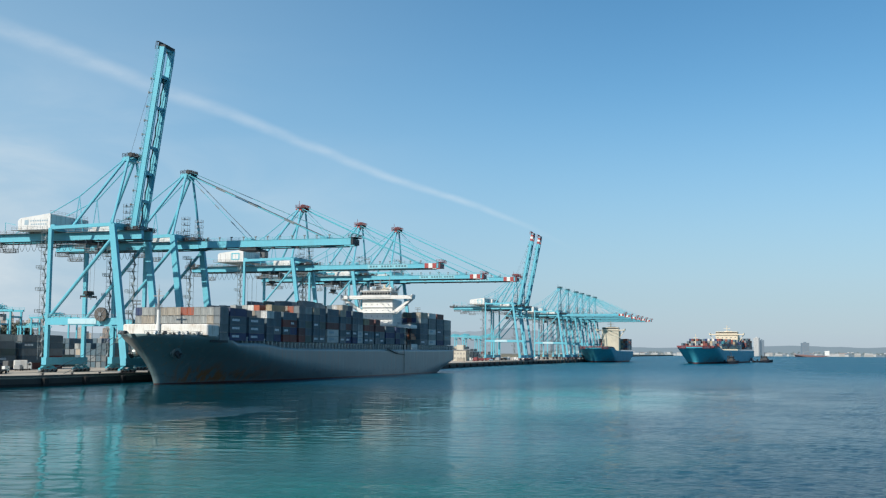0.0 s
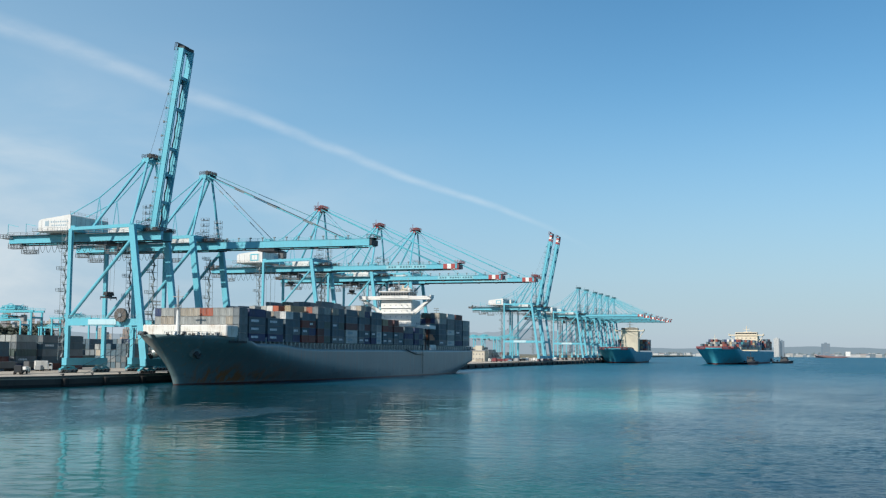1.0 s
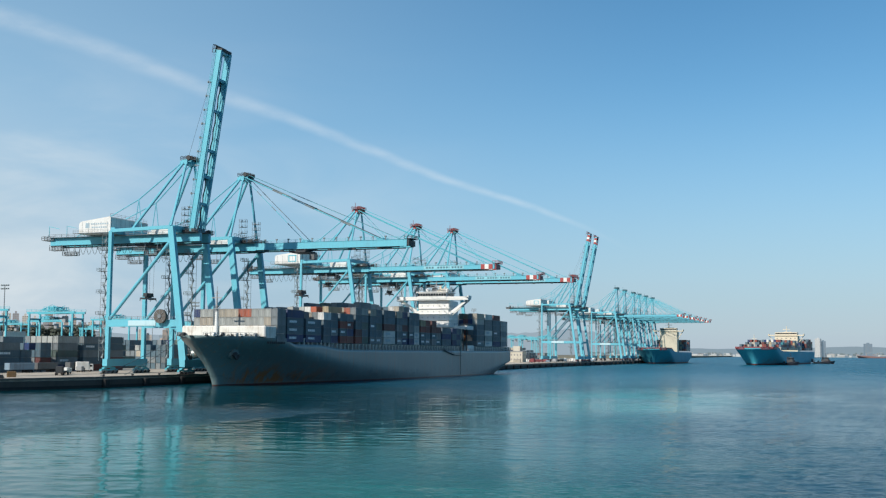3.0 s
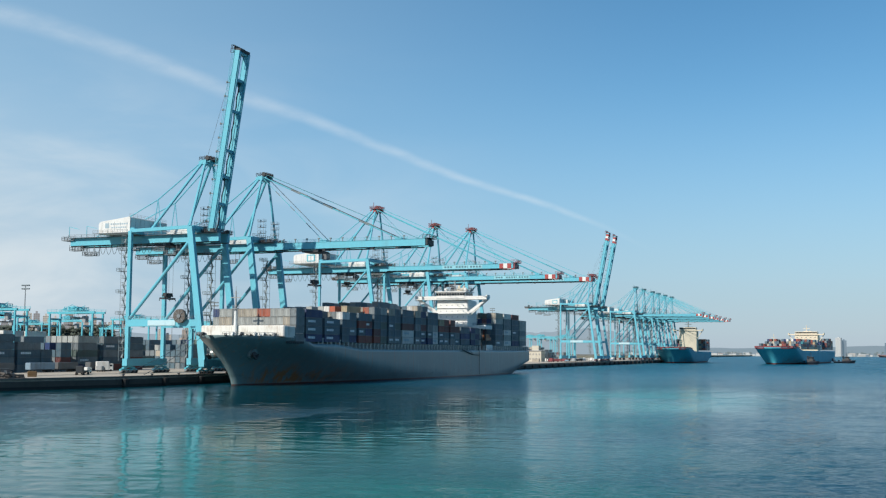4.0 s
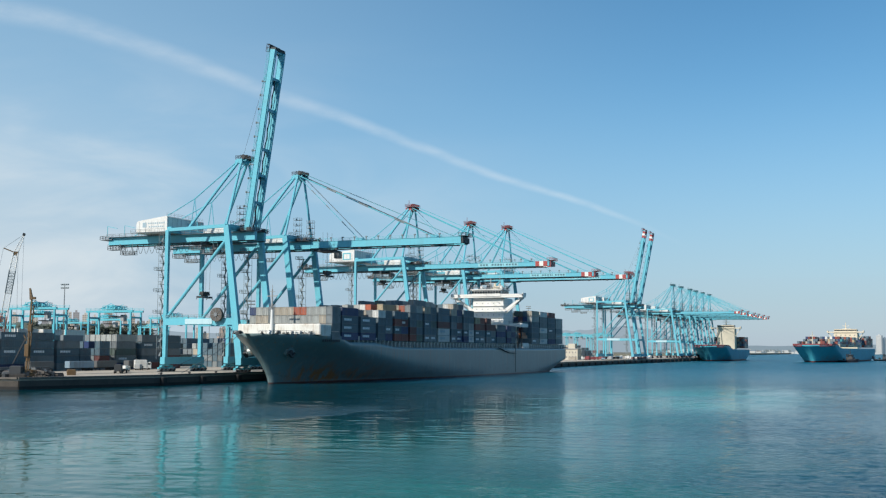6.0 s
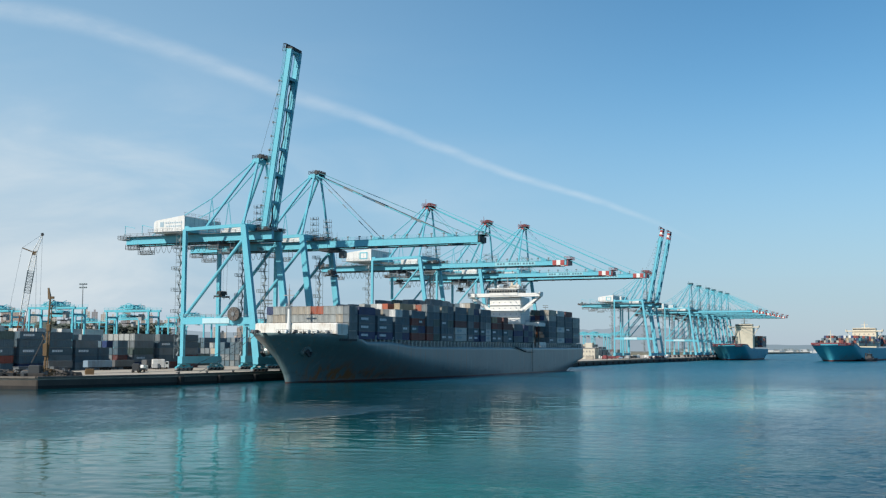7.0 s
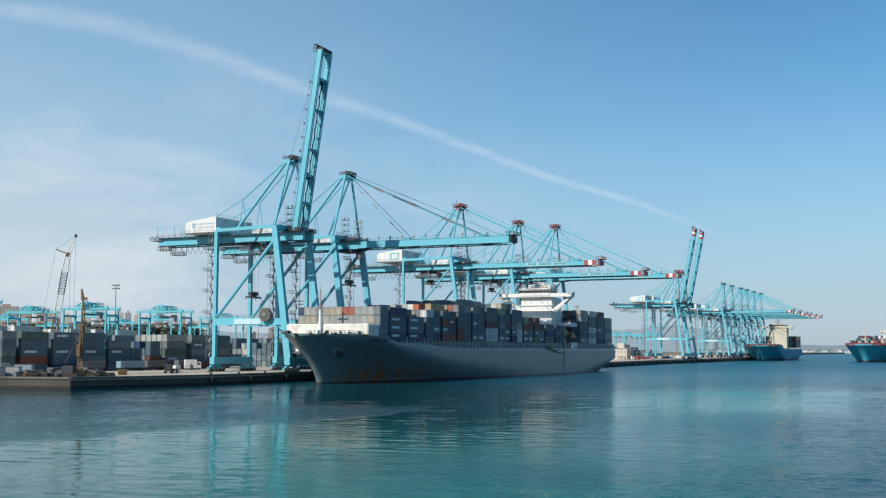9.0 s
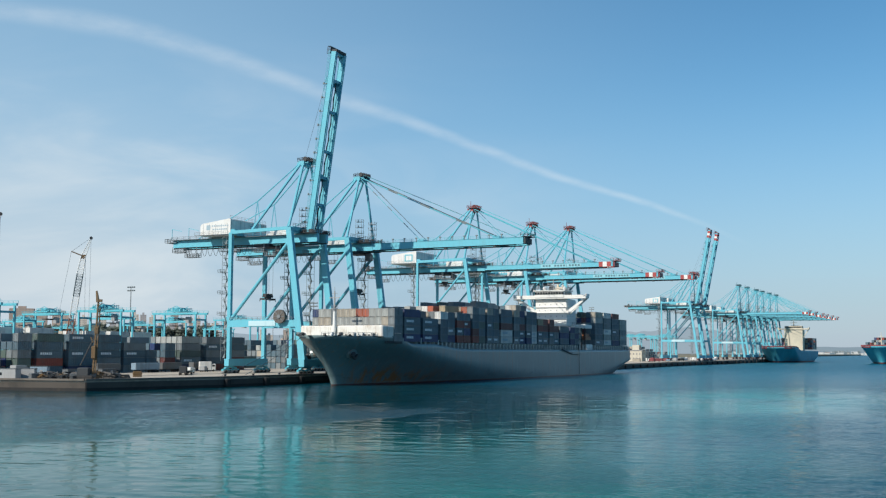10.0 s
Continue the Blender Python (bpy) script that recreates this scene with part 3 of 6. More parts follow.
def build_main_ship():
    ship = thing("container_ship", "grey-hulled container ship moored alongside the quay, rust streaks at the bow", "container ship", at=pose(CL, BOW, 0))
    L, W = 304.0, 32.2
    hull, top, breadth = make_hull("hull", L, W, 12.2, 16.4, 14.3, HULL_GREY, ship, fcl_len=29.0, blend=52.0, ent=(138.0, 46.0), nose=4.2, step=(37.0, 13.9))
    hull.location.y = 1.2
    tagged(hull, "grey painted steel hull with a dark red boot-top")
    # white breakwater and bulwark on the forecastle
    b = B()
    b.bev(-15.6, 16.3, 20.0, 21.4, 16.3, 19.9, 0.35)
    b.bev(14.9, 15.9, 21.4, 34.2, 15.9, 19.8, 0.25)
    b.bev(-15.9, -14.9, 21.4, 34.2, 15.9, 19.8, 0.25)
    for x in range(-14, 15, 4):
        b.beam((x, 20.9, 16.4), (x, 20.9, 19.4), 0.2, 0.5)
    part("breakwater", b, STAINED, ship, "white breakwater wall on the forecastle")
    # forecastle rail and mooring gear along the edge
    for s in (-1, 1):
        b = B()
        b.rail([(s * breadth(y, 16.6) * 0.985, y, top(y)) for y in (2, 5, 9, 14, 19, 25, 31)], 1.0, 0.05, 2.0)
        part("rail", b, STEEL, ship)
    rnd = random.Random(5)
    for k in range(30):
        y = 2.5 + k * 0.6 + rnd.uniform(-0.28, 0.28)
        s = 1 if k % 2 else -1
        x = s * max(0.6, breadth(y, 16.6) - 0.5 - rnd.random() * 1.2)
        b = B()
        z = top(y)
        if k % 3 == 0:
            b.tube((x, y - 0.7, z + 0.55), (x, y + 0.7, z + 0.55), 0.42, 10)
            b.box(x - 0.3, x + 0.3, y - 0.9, y + 0.9, z - 0.1, z + 0.4)
            part("winch", b, rnd.choice((GREYP, WHITE, DARK)), ship)
        else:
            h = rnd.uniform(0.25, 0.75)
            b.tube((x, y - 0.4, z - 0.1), (x, y - 0.4, z + h), 0.17, 8)
            b.tube((x, y + 0.4, z - 0.1), (x, y + 0.4, z + h), 0.17, 8)
            b.box(x - 0.3, x + 0.3, y - 0.7, y + 0.7, z - 0.1, z + 0.12)
            part("bollard", b, rnd.choice((DARK, DARK, REEL, WHITE)), ship)
    # foremast with yard, light platform and stays
    b = B()
    mx, my = -1.8, 19.4
    b.tube((mx, my, 24.5), (mx, my, 31.5), 0.36, 10, r2=0.22)
    b.beam((mx - 2.0, my, 29.2), (mx + 2.0, my, 29.2), 0.3, 0.3)
    b.box(mx - 0.9, mx + 0.9, my - 0.7, my + 0.7, 25.4, 25.6)
    b.rail([(mx - 0.9, my - 0.7, 25.6), (mx + 0.9, my - 0.7, 25.6), (mx + 0.9, my + 0.7, 25.6)], 0.9, 0.04, 0.9)
    b.beam((mx - 1.0, my, 30.7), (mx + 1.0, my, 30.7), 0.15, 0.15)
    b.tube((mx, my, 31.5), (mx, my, 33.0), 0.08, 5)
    mast = part("foremast", b, GREYP, ship)
    b = B()
    b.tube((mx, my, 16.0), (mx, my, 20.4), 0.6, 12)
    b.tube((mx, my, 20.4), (mx, my, 24.6), 0.55, 12, r2=0.42)
    part("mast_foot", b, WHITE, mast, "thick white lower mast")
    # anchors in their pockets
    for s in (1, -1):
        y, z = 15.5, 10.4
        x = s * breadth(y, z)
        b = B()
        b.tube((x - s * 1.2, y + 0.5, z + 0.5), (x + s * 0.9, y - 0.2, z - 0.1), 1.7, 14)
        part("hawse_pipe", b, HULL_GREY, ship)
        b = B()
        b.tube((x + s * 0.5, y - 0.2, z + 0.6), (x + s * 1.5, y - 0.4, z - 1.4), 0.4, 8)
        b.beam((x + s * 1.4, y - 2.2, z - 0.2), (x + s * 1.6, y - 0.4, z - 1.6), 0.8, 0.6)
        b.beam((x + s * 1.4, y + 1.4, z - 0.2), (x + s * 1.6, y - 0.4, z - 1.6), 0.8, 0.6)
        b.tube((x + s * 0.6, y - 0.2, z - 0.2), (x + s * 1.2, y - 0.3, z - 0.2), 1.0, 10)
        part("anchor", b, DARK, ship, "rusty dark anchor housed at the bow")
    # name on the bow, not legible: a plain bar of its size
    for k in range(10):
        b = B()
        y0 = 24.0 + k * 1.05
        x0, x1 = breadth(y0, 14.3), breadth(y0 + 0.8, 14.3)
        b.beam((x0 + 0.06, y0, 14.3), (x1 + 0.06, y0 + 0.8, 14.3), 0.06, 0.8)
        part("name_bar", b, DARK, ship, "faded dark name lettering reduced to bars")
    # cargo deck: hatch coaming, lashing stanchions along the port edge, walkway rail
    b = B()
    b.box(-8.5, 8.5, 28.2, 41, 11.6, 14.68)
    b.box(-12.6, 12.6, 41, 219, 11.6, 14.68)
    b.box(-13.2, 13.2, 242, 300, 11.6, 14.68)
    part("hatch_coaming", b, GREYP, ship)
    post = B()
    post.box(-0.22, 0.22, -0.3, 0.3, 0, 1.95)
    post.box(-0.5, 0.35, -0.45, 0.45, 1.95, 2.25)
    pm = post.mesh("stanchion", [HOUSE])
    for k in range(76):
        y = 46 + k * 3.4
        if 222 < y < 240:
            continue
        for s in (1, -1):
            if s < 0 and k % 4:
                continue
            o = new("stanchion", pm)
            o.parent = ship
            o.location = (s * (breadth(y, 12) - 0.55), y, top(y) - 0.05)
    b = B()
    b.rail([(breadth(y, 12) - 0.15, y, top(y)) for y in (70, 120, 180, 230, 290, 307)], 1.05, 0.04, 3.0)
    part("deck_rail", b, STEEL, ship)
    # shaded open deck below the boat deck, filled with dark steel: lashing bridge and lockers
    b = B()
    for y in (218.6, 223.5, 228.4):
        for x in (11.0, 13.4, 15.4):
            b.box(x - 0.2, x + 0.2, y - 0.2, y + 0.2, 12.0, 22.9)
        for z in (14.6, 17.4, 20.2):
            b.box(10.3, 15.6, y - 0.35, y + 0.35, z, z + 0.2)
    part("lashing_bridge", b, DARK, ship, "dark steel lashing bridge filling the shaded gap beside the deckhouse")
    b = B()
    b.bev(10.3, 15.2, 231.5, 241, 12.2, 15.0, 0.3)
    part("deck_locker", b, WHITE, ship, "white locker on the open deck")
    # boarding ladder hanging on the side
    b = B()
    b.beam((16.5, 192, 12.4), (16.5, 206, 10.2), 0.7, 0.2)
    b.rail([(16.8, 192, 12.4), (16.8, 206, 10.2)], 0.9, 0.03, 2.0)
    b.beam((16.5, 206, 10.2), (16.5, 217, 9.8), 0.7, 0.2)
    b.tube((16.6, 216, 12.2), (16.6, 216, 0.6), 0.12, 5)
    part("gangway", b, DARK, ship, "dark accommodation ladder along the side")
    # deckhouse
    b = B()
    b.bev(-8.2, 8.2, 222, 236, 24.0, 37.2, 0.3)
    b.bev(-10.2, 10.2, 221.5, 239.0, 11.8, 22.9, 0.3)
    b.bev(-15.4, 15.4, 229.0, 239.5, 22.9, 24.8, 0.3)
    house = part("deckhouse", b, WHITE, ship, "white accommodation block")
    for z in (27.4, 30.3, 33.2):
        b = B()
        b.box(-8.7, 8.7, 221.4, 236.6, z, z + 0.2)
        part("deck_edge", b, WHITE, house)
    wp = B()
    wp.box(-0.22, 0.22, -0.06, 0.06, -0.26, 0.26)
    wm = wp.mesh("window", [HAZEGLASS])
    for z in (25.8, 28.8, 31.7, 34.6):
        for x in (-6, -3, 0, 3, 6):
            o = new("window", wm)
            o.parent = house
            o.location = (x, 221.98, z)
        for y in range(224, 236, 3):
            o = new("window", wm)
            o.parent = house
            o.matrix_basis = pose(8.2, y, z, 0, 0, 90)
    b = B()
    b.rail([(-15.2, 229.2, 24.8), (15.2, 229.2, 24.8), (15.2, 239.3, 24.8)], 1.1, 0.05, 2.2)
    part("rail", b, STEEL, house)
    b = B()
    b.bev(-19.0, 19.0, 219.9, 224.6, 37.4, 38.15, 0.15)
    b.bev(-7.8, 7.8, 219.6, 231, 38.0, 41.2, 0.4)
    b.bev(-8.4, 8.4, 219.2, 231.6, 41.2, 41.6, 0.15)
    bridge = part("bridge", b, WHITE, ship, "white wheelhouse with open bridge wings")
    for s in (1, -1):
        for y0, y1 in ((219.9, 220.1), (224.4, 224.6)):
            b = B()
            b.bev(min(s * 7.7, s * 19), max(s * 7.7, s * 19), y0, y1, 38.15, 39.15, 0.03)
            part("wing_wall", b, WHITE, bridge)
        b = B()
        b.bev(min(s * 18.7, s * 19.2), max(s * 18.7, s * 19.2), 219.9, 224.6, 38.15, 39.6, 0.05)
        part("wing_end", b, WHITE, bridge)
        for y in (221.5, 224.0):
            b = B()
            b.beam((s * 18.2, y, 37.5), (s * 8.1, y + 1.0, 30.2), 0.6, 0.9, w2=0.6, h2=1.8)
            part("wing_brace", b, WHITE, bridge)
    for k in range(11):
        b = B()
        x = -7.6 + k * 1.40
        b.box(x, x + 1.15, 219.4, 219.75, 39.5, 40.7)
        part("window", b, GLASS, bridge)
    for k in range(6):
        b = B()
        b.box(7.65, 7.92, 220.6 + k * 1.7, 221.9 + k * 1.7, 39.5, 40.7)
        part("window", b, GLASS, bridge)
    b = B()
    b.tube((0, 226, 41.5), (0, 226, 47.5), 0.5, 8, r2=0.25)
    b.beam((-3.2, 226, 45.0), (3.2, 226, 45.0), 0.25, 0.25)
    b.beam((-2.2, 226, 46.6), (2.2, 226, 46.6), 0.18, 0.18)
    b.beam((-2.0, 225.2, 44.0), (2.0, 225.2, 44.0), 0.4, 0.45)
    b.beam((0, 226, 44.5), (0, 230, 41.5), 0.25, 0.25)
    part("radar_mast", b, GREYP, ship)
    for x, h in ((-6.4, 46.0), (-3.8, 48.5), (4.2, 49.5), (6.6, 45.5)):
        b = B()
        b.tube((x, 228, 41.5), (x, 228, h), 0.16, 6, r2=0.07)
        b.beam((x - 0.8, 228, h - 1.2), (x + 0.8, 228, h - 1.2), 0.12, 0.12)
        part("aerial", b, GREYP, ship)
    for x in (-5.2, 5.4):
        b = B()
        for k in range(5):
            a0, a1 = k * math.pi / 5, (k + 1) * math.pi / 5
            b.tube((x, 227, 42.9 - 0.95 * math.cos(a0)), (x, 227, 42.9 - 0.95 * math.cos(a1)), max(0.05, 0.95 * math.sin(a0)), 12, r2=max(0.05, 0.95 * math.sin(a1)))
        b.tube((x, 227, 41.5), (x, 227, 42.2), 0.3, 8)
        part("radome", b, WHITE, ship)
    b = B()
    b.rail([(-8.3, 219.6, 41.6), (8.3, 219.6, 41.6), (8.3, 231, 41.6)], 1.1, 0.05, 2)
    part("rail", b, STEEL, ship)
    b = B()
    b.bev(-2.2, 3.2, 231.7, 239, 36, 43.8, 0.8)
    b.tube((-1.0, 235, 43.5), (-1.0, 235, 45.3), 0.6, 10)
    b.tube((1.4, 236, 43.5), (1.4, 236, 45.0), 0.5, 10)
    part("funnel", b, CREAM, ship)
    b = B()
    b.bev(12.6, 15.4, 229.5, 238, 17.2, 19.2, 0.6)
    b.bev(13.1, 14.9, 230.5, 237, 19.2, 20.3, 0.4)
    part("lifeboat", b, ORANGE, ship, "enclosed orange lifeboat")
    b = B()
    b.tube((4, 306, 12), (4, 306, 20), 0.2, 6)
    b.rail([(-15, 307.5, 12.2), (15, 307.5, 12.2)], 1.1, 0.05, 2.5)
    b.bev(8, 14, 303, 307, 12.1, 14.4, 0.3)
    part("stern_gear", b, DARK, ship)
    for y0, y1 in ((4, -18), (8, -6), (303, 325)):
        b = B()
        b.rope((-8, y0, 15.5 if y0 < 100 else 12), (-19.5, y1, QZ + 0.6), 0.09, 0.8, 5)
        part("mooring_line", b, ROPE, ship)
    return top


# ---------------------------------------------------------------- containers
CW, CH, TIER = 2.40, 2.60, 2.80


def container_mesh(colour, length, logo):
    """A freight container: corner posts, top and bottom rails, recessed corrugated walls, door bars on the -y end."""
    b = B()
    w, h, l = CW / 2, CH, length
    b.box(-w + 0.09, w - 0.09, 0.09, l - 0.09, 0.10, h - 0.05)
    b.box(-w + 0.4, w - 0.4, 0.4, l - 0.4, h - 0.05, TIER - 0.02, 1)
    for x in (-w, w - 0.16):
        for y in (0, l - 0.16):
            b.box(x, x + 0.16, y, y + 0.16, 0, TIER - 0.01)
        b.box(x, x + 0.16, 0.16, l - 0.16, 0, 0.16)
        b.box(x, x + 0.16, 0.16, l - 0.16, h - 0.12, h)
    for y in (0, l - 0.12):
        b.box(-w + 0.16, w - 0.16, y, y + 0.12, 0, 0.14)
        b.box(-w + 0.16, w - 0.16, y, y + 0.12, h - 0.12, h)
    k = int(l / 0.9)
    for i in range(k):
        y = 0.35 + (l - 0.7) * i / k
        b.box(w - 0.095, w - 0.03, y, y + 0.45, 0.16, h - 0.12)
    for x in (-0.75, -0.35, 0.35, 0.75):
        b.box(x - 0.03, x + 0.03, 0.03, 0.09, 0.15, h - 0.12, 1)
    mats = [CONT_MAT[colour], STEEL]
    if logo:
        c = random.Random(hash((len(colour), int(length), 3)) % 97)
        y = l * 0.14
        while y < l * 0.55:
            d = 0.4 + 0.5 * c.random()
            b.box(w - 0.04, w + 0.012, y, y + d, 1.05, 1.85, 2)
            y += d + 0.22
        mats.append(logo)
    return b.mesh("shipping_container", mats)


CMESH = {}


def container(colour, length, x, y, z, group, where, logo=None, turn=0):
    key = (colour, length, bool(logo))
    if key not in CMESH:
        CMESH[key] = container_mesh(colour, length, logo)
    ob = new("shipping_container", CMESH[key])
    ob.matrix_basis = pose(x, y, z, 0, 0, turn)
    size = "forty-foot" if length > 7 else "twenty-foot"
    return tagged(ob, "%s %s corrugated steel shipping container %s" % (colour, size, where), "shipping container", group)


# colours of the outer port row, bay by bay from the bow, lowest tier first; a second entry is the after half; capitals carry lettering
TONES = {"n": "navy", "s": "slate", "g": "grey", "p": "pale grey", "w": "white", "r": "rust-red", "m": "maroon", "o": "orange-red", "b": "beige", "t": "teal", "e": "green", "a": "tan"}
BAYS = [
    (28.4, 4, ("sssp",)), (35.6, 4, ("NSSn",)), (49.7, 4, ("NSS",)), (63.8, 4, ("sssw", "nGss")), (77.9, 5, ("rSrs", "rnMs")),
    (92.0, 5, ("rmssg", "esesp")), (106.1, 6, ("GsSsb", "Gsess")), (120.2, 6, ("WWmss",)), (134.3, 6, ("Gsgsb", "NSmsn")), (148.4, 6, ("nSgss", "WWpss")),
    (162.5, 5, ("SSra", "Gsmr")), (176.6, 4, ("gSmm", "Sgm")), (190.7, 3, ("sns",)), (204.8, 3, ("nsn", "sns")),
    (242.5, 6, ("Gssspb",)), (256.5, 6, ("WpWggw",)), (270.5, 6, ("nsSssm",)), (284.5, 5, ("gPgpp",)),
]


def build_deck_cargo():
    rnd = random.Random(11)
    # paint choice carries the light: pale for sunlit top tiers, dark for shaded lower
    dark = ["slate"] * 9 + ["navy"] * 5 + ["grey"] * 9 + ["maroon"] * 2 + ["rust-red"] + ["green", "teal"] + ["white"] * 2 + ["pale grey"] * 2
    light = ["pale grey"] * 4 + ["grey"] * 4 + ["beige"] * 3 + ["tan"] + ["slate"] * 4 + ["orange-red", "maroon", "maroon", "white", "green"]
    front = ["navy", "pale grey", "pale grey", "grey", "beige", "beige", "beige", "orange-red", "orange-red", "pale grey", "pale grey", "pale grey", "pale grey"]
    rest, slots = B(), list(CONT)
    for n, (y0, mid, rows) in enumerate(BAYS):
        base = 14.7
        for col in range(13):
            x = 6 * 2.5 - col * 2.5
            if col == 0:
                halves = rows
            else:
                halves = ("",) if rnd.random() < 0.5 else ("", "")
            drop = rnd.choice((0, 0, 0, 1, 1)) if col else 0
            for h, code in enumerate(halves):
                ln = 6.06 if n == 0 or len(halves) > 1 else 12.19
                tiers = len(code) if col == 0 else (4 if n == 0 else (max(len(rows[0]), mid - 1) if col == 1 else mid - drop))
                for k in range(tiers):
                    z = base + k * TIER
                    if col == 0:
                        c, logo = TONES[code[k].lower()], code[k].isupper()
                    else:
                        c, logo = rnd.choice(light if k >= tiers - 1 else dark), False
                    if n == 0:
                        # outer column grey instead of pale: the shade on its side, put into colour
                        c = "grey" if col == 0 else front[12 - col] if k == tiers - 1 else rnd.choice(("pale grey", "beige", "grey", "pale grey"))
                    mark = (BLUELOGO if c in ("white", "pale grey", "beige") else LETTER) if logo else None
                    if col == 0 or n == 0 or (k >= tiers - 1 and col < 4):
                        container(c, ln, CL + x, BOW + y0 + h * 6.13, z, "containers on the ship's deck", "stacked on deck", mark)
                    else:
                        rest.bev(CL + x - CW / 2, CL + x + CW / 2, BOW + y0 + h * 6.13, BOW + y0 + h * 6.13 + ln, z, z + CH, 0.07, slots.index(c))
    ob = part("container_stack", rest, [CONT_MAT[c] for c in slots])
    tagged(ob, "inner rows of mixed-colour stacked shipping containers", "containers", kind="stuff")


# ---------------------------------------------------------------- quay cranes
def sts_crane(name_label, raised, red, group, trolley_x, spreader_drop, lettering=False, plain_apex=False):
    """A ship-to-shore gantry crane; origin on the waterside rail at quay level, x over the water, y along the quay."""
    c = thing("gantry_crane", name_label, "gantry crane", group)
    H, half = 51.5, 10.9
    GZ, gy = (48.1 if red else 49.1), 3.0
    slim = 0.7 if red else 0.92
    bh = 0.95 if red or raised else 1.2
    gh = 1.25 if red else 1.42

    for s in (-1, 1):
        y = s * half
        b = B()
        b.beam((2.6, y, 3.0), (-4.2, y, H + 0.8), 1.9 * slim, 2.9 * slim, w2=1.7 * slim, h2=2.3 * slim)
        part("leg", b, CYAN, c)
        b = B()
        b.beam((-29.5, y, 3.0), (-29.5, y, H), 1.4 * slim, 1.5 * slim)
        part("leg", b, CYAN, c)
        b = B()
        b.beam((-29.5, y, 18.0), (0.4, y, 18.0), 1.5 * slim, 2.6 * slim)
        part("portal_beam", b, CYAN, c)
        b = B()
        b.beam((-29.5, y, H), (-4.5, y, H + 0.6), 1.0, 1.2)
        part("upper_beam", b, CYAN, c)
        b = B()
        b.tube((-29.0, y, 19.5), (-4.6, y, 46.8), 0.66 * slim, 10)
        part("diagonal_brace", b, CYAN, c)
        b = B()
        b.tube((-5.0, s * 2.8, 76.6), (-20.5, y * 0.97, H + 0.6), 0.50, 8)
        part("apex_strut", b, CYAN, c)
        b = B()
        b.tube((-4.0, s * 2.6, 76.6), (-4.6, y * 0.97, H + 1.0), 0.48, 8)
        part("apex_leg", b, CYAN, c)
        b = B()
        b.box(-62, 3.0, s * gy - 0.75, s * gy + 0.75, GZ - gh, GZ + gh)
        b.box(-62, 3.0, s * gy - 0.95, s * gy + 0.95, GZ + gh, GZ + gh + 0.15)
        b.box(-62, 3.0, s * gy - 0.95, s * gy + 0.95, GZ - gh - 0.15, GZ - gh)
        part("girder", b, CYAN, c)
        # rail painted dark to give the girder a shaded underside line
        b = B()
        b.box(-62, 3.0, s * gy - 0.35, s * gy + 0.35, GZ - gh - 0.50, GZ - gh - 0.15)
        part("trolley_rail", b, DARK, c, "dark runway rail that draws the girder's shaded underside")
        b = B()
        b.rail([(-62, s * (gy + 2.0), GZ + gh - 0.07), (3, s * (gy + 2.0), GZ + gh - 0.07)], 1.1, 0.06, 3.0)
        b.box(-62, 3, min(s * (gy + 0.8), s * (gy + 2.05)), max(s * (gy + 0.8), s * (gy + 2.05)), GZ + gh - 0.2, GZ + gh - 0.07)
        part("walkway", b, STEEL, c)
        # backstay: thin bars over a light post to the rear end
        b = B()
        b.tube((-5.0, s * 2.6, 77.2), (-22, s * 5.4, 63.3), 0.22, 6)
        b.tube((-22, s * 5.4, 63.3), (-50, s * 3.6, GZ + 1.6), 0.18, 6)
        part("backstay", b, CYAN, c)
        b = B()
        for x in (-20.2, -23.8):
            b.tube((x, s * 5.4, GZ + 1.6), (-22, s * 5.4, 63.3), 0.16, 5)
        b.tube((-23.6, s * 5.4, GZ + 4), (-20.4, s * 5.4, GZ + 4), 0.1, 4)
        part("stay_post", b, CYAN, c)
    for x, w in ((2.6, 2.2), (-29.5, 2.0)):
        b = B()
        b.box(x - w / 2, x + w / 2, -half - 1.4, half + 1.4, 2.7, 5.3)
        part("sill_beam", b, CYAN, c)
        b = B()
        xt = -4.2 if x > 0 else x
        b.box(xt - 0.9, xt + 0.9, -half + 0.8, half - 0.8, H - 0.2, H + 1.3)
        part("cross_beam", b, CYAN, c)
        for s in (-1, 1):
            yc = s * (half - 1)
            b = B()
            for k in (-1, 1):
                yk = yc + k * 2.6
                b.beam((x, yk - 2.1, 1.25), (x, yk, 1.75), 0.9, 0.55)
                b.beam((x, yk, 1.75), (x, yk + 2.1, 1.25), 0.9, 0.55)
                b.box(x - 0.3, x + 0.3, yk - 0.3, yk + 0.3, 1.6, 2.3)
            b.beam((x, yc - 3.2, 2.05), (x, yc, 2.45), 1.0, 0.5)
            b.beam((x, yc, 2.45), (x, yc + 3.2, 2.05), 1.0, 0.5)
            bogie = part("bogie", b, DEEPRED if red else CYAN_B, c)
            for k in range(8):
                b = B()
                y = yc + (k - 3.5) * 1.28
                b.tube((x - 0.42, y, 0.52), (x + 0.42, y, 0.52), 0.42, 10)
                b.box(x + 0.4, x + 0.75, y - 0.3, y + 0.3, 0.5, 1.15)
                part("wheel", b, DARK if k % 2 else STEEL, bogie)
    # girder supports
    for x in (-4.5, -29.5):
        b = B()
        b.box(x - 1.0, x + 1.0, -half + 0.8, half - 0.8, GZ + gh + 0.16, GZ + gh + 0.7)
        part("support_beam", b, CYAN, c)
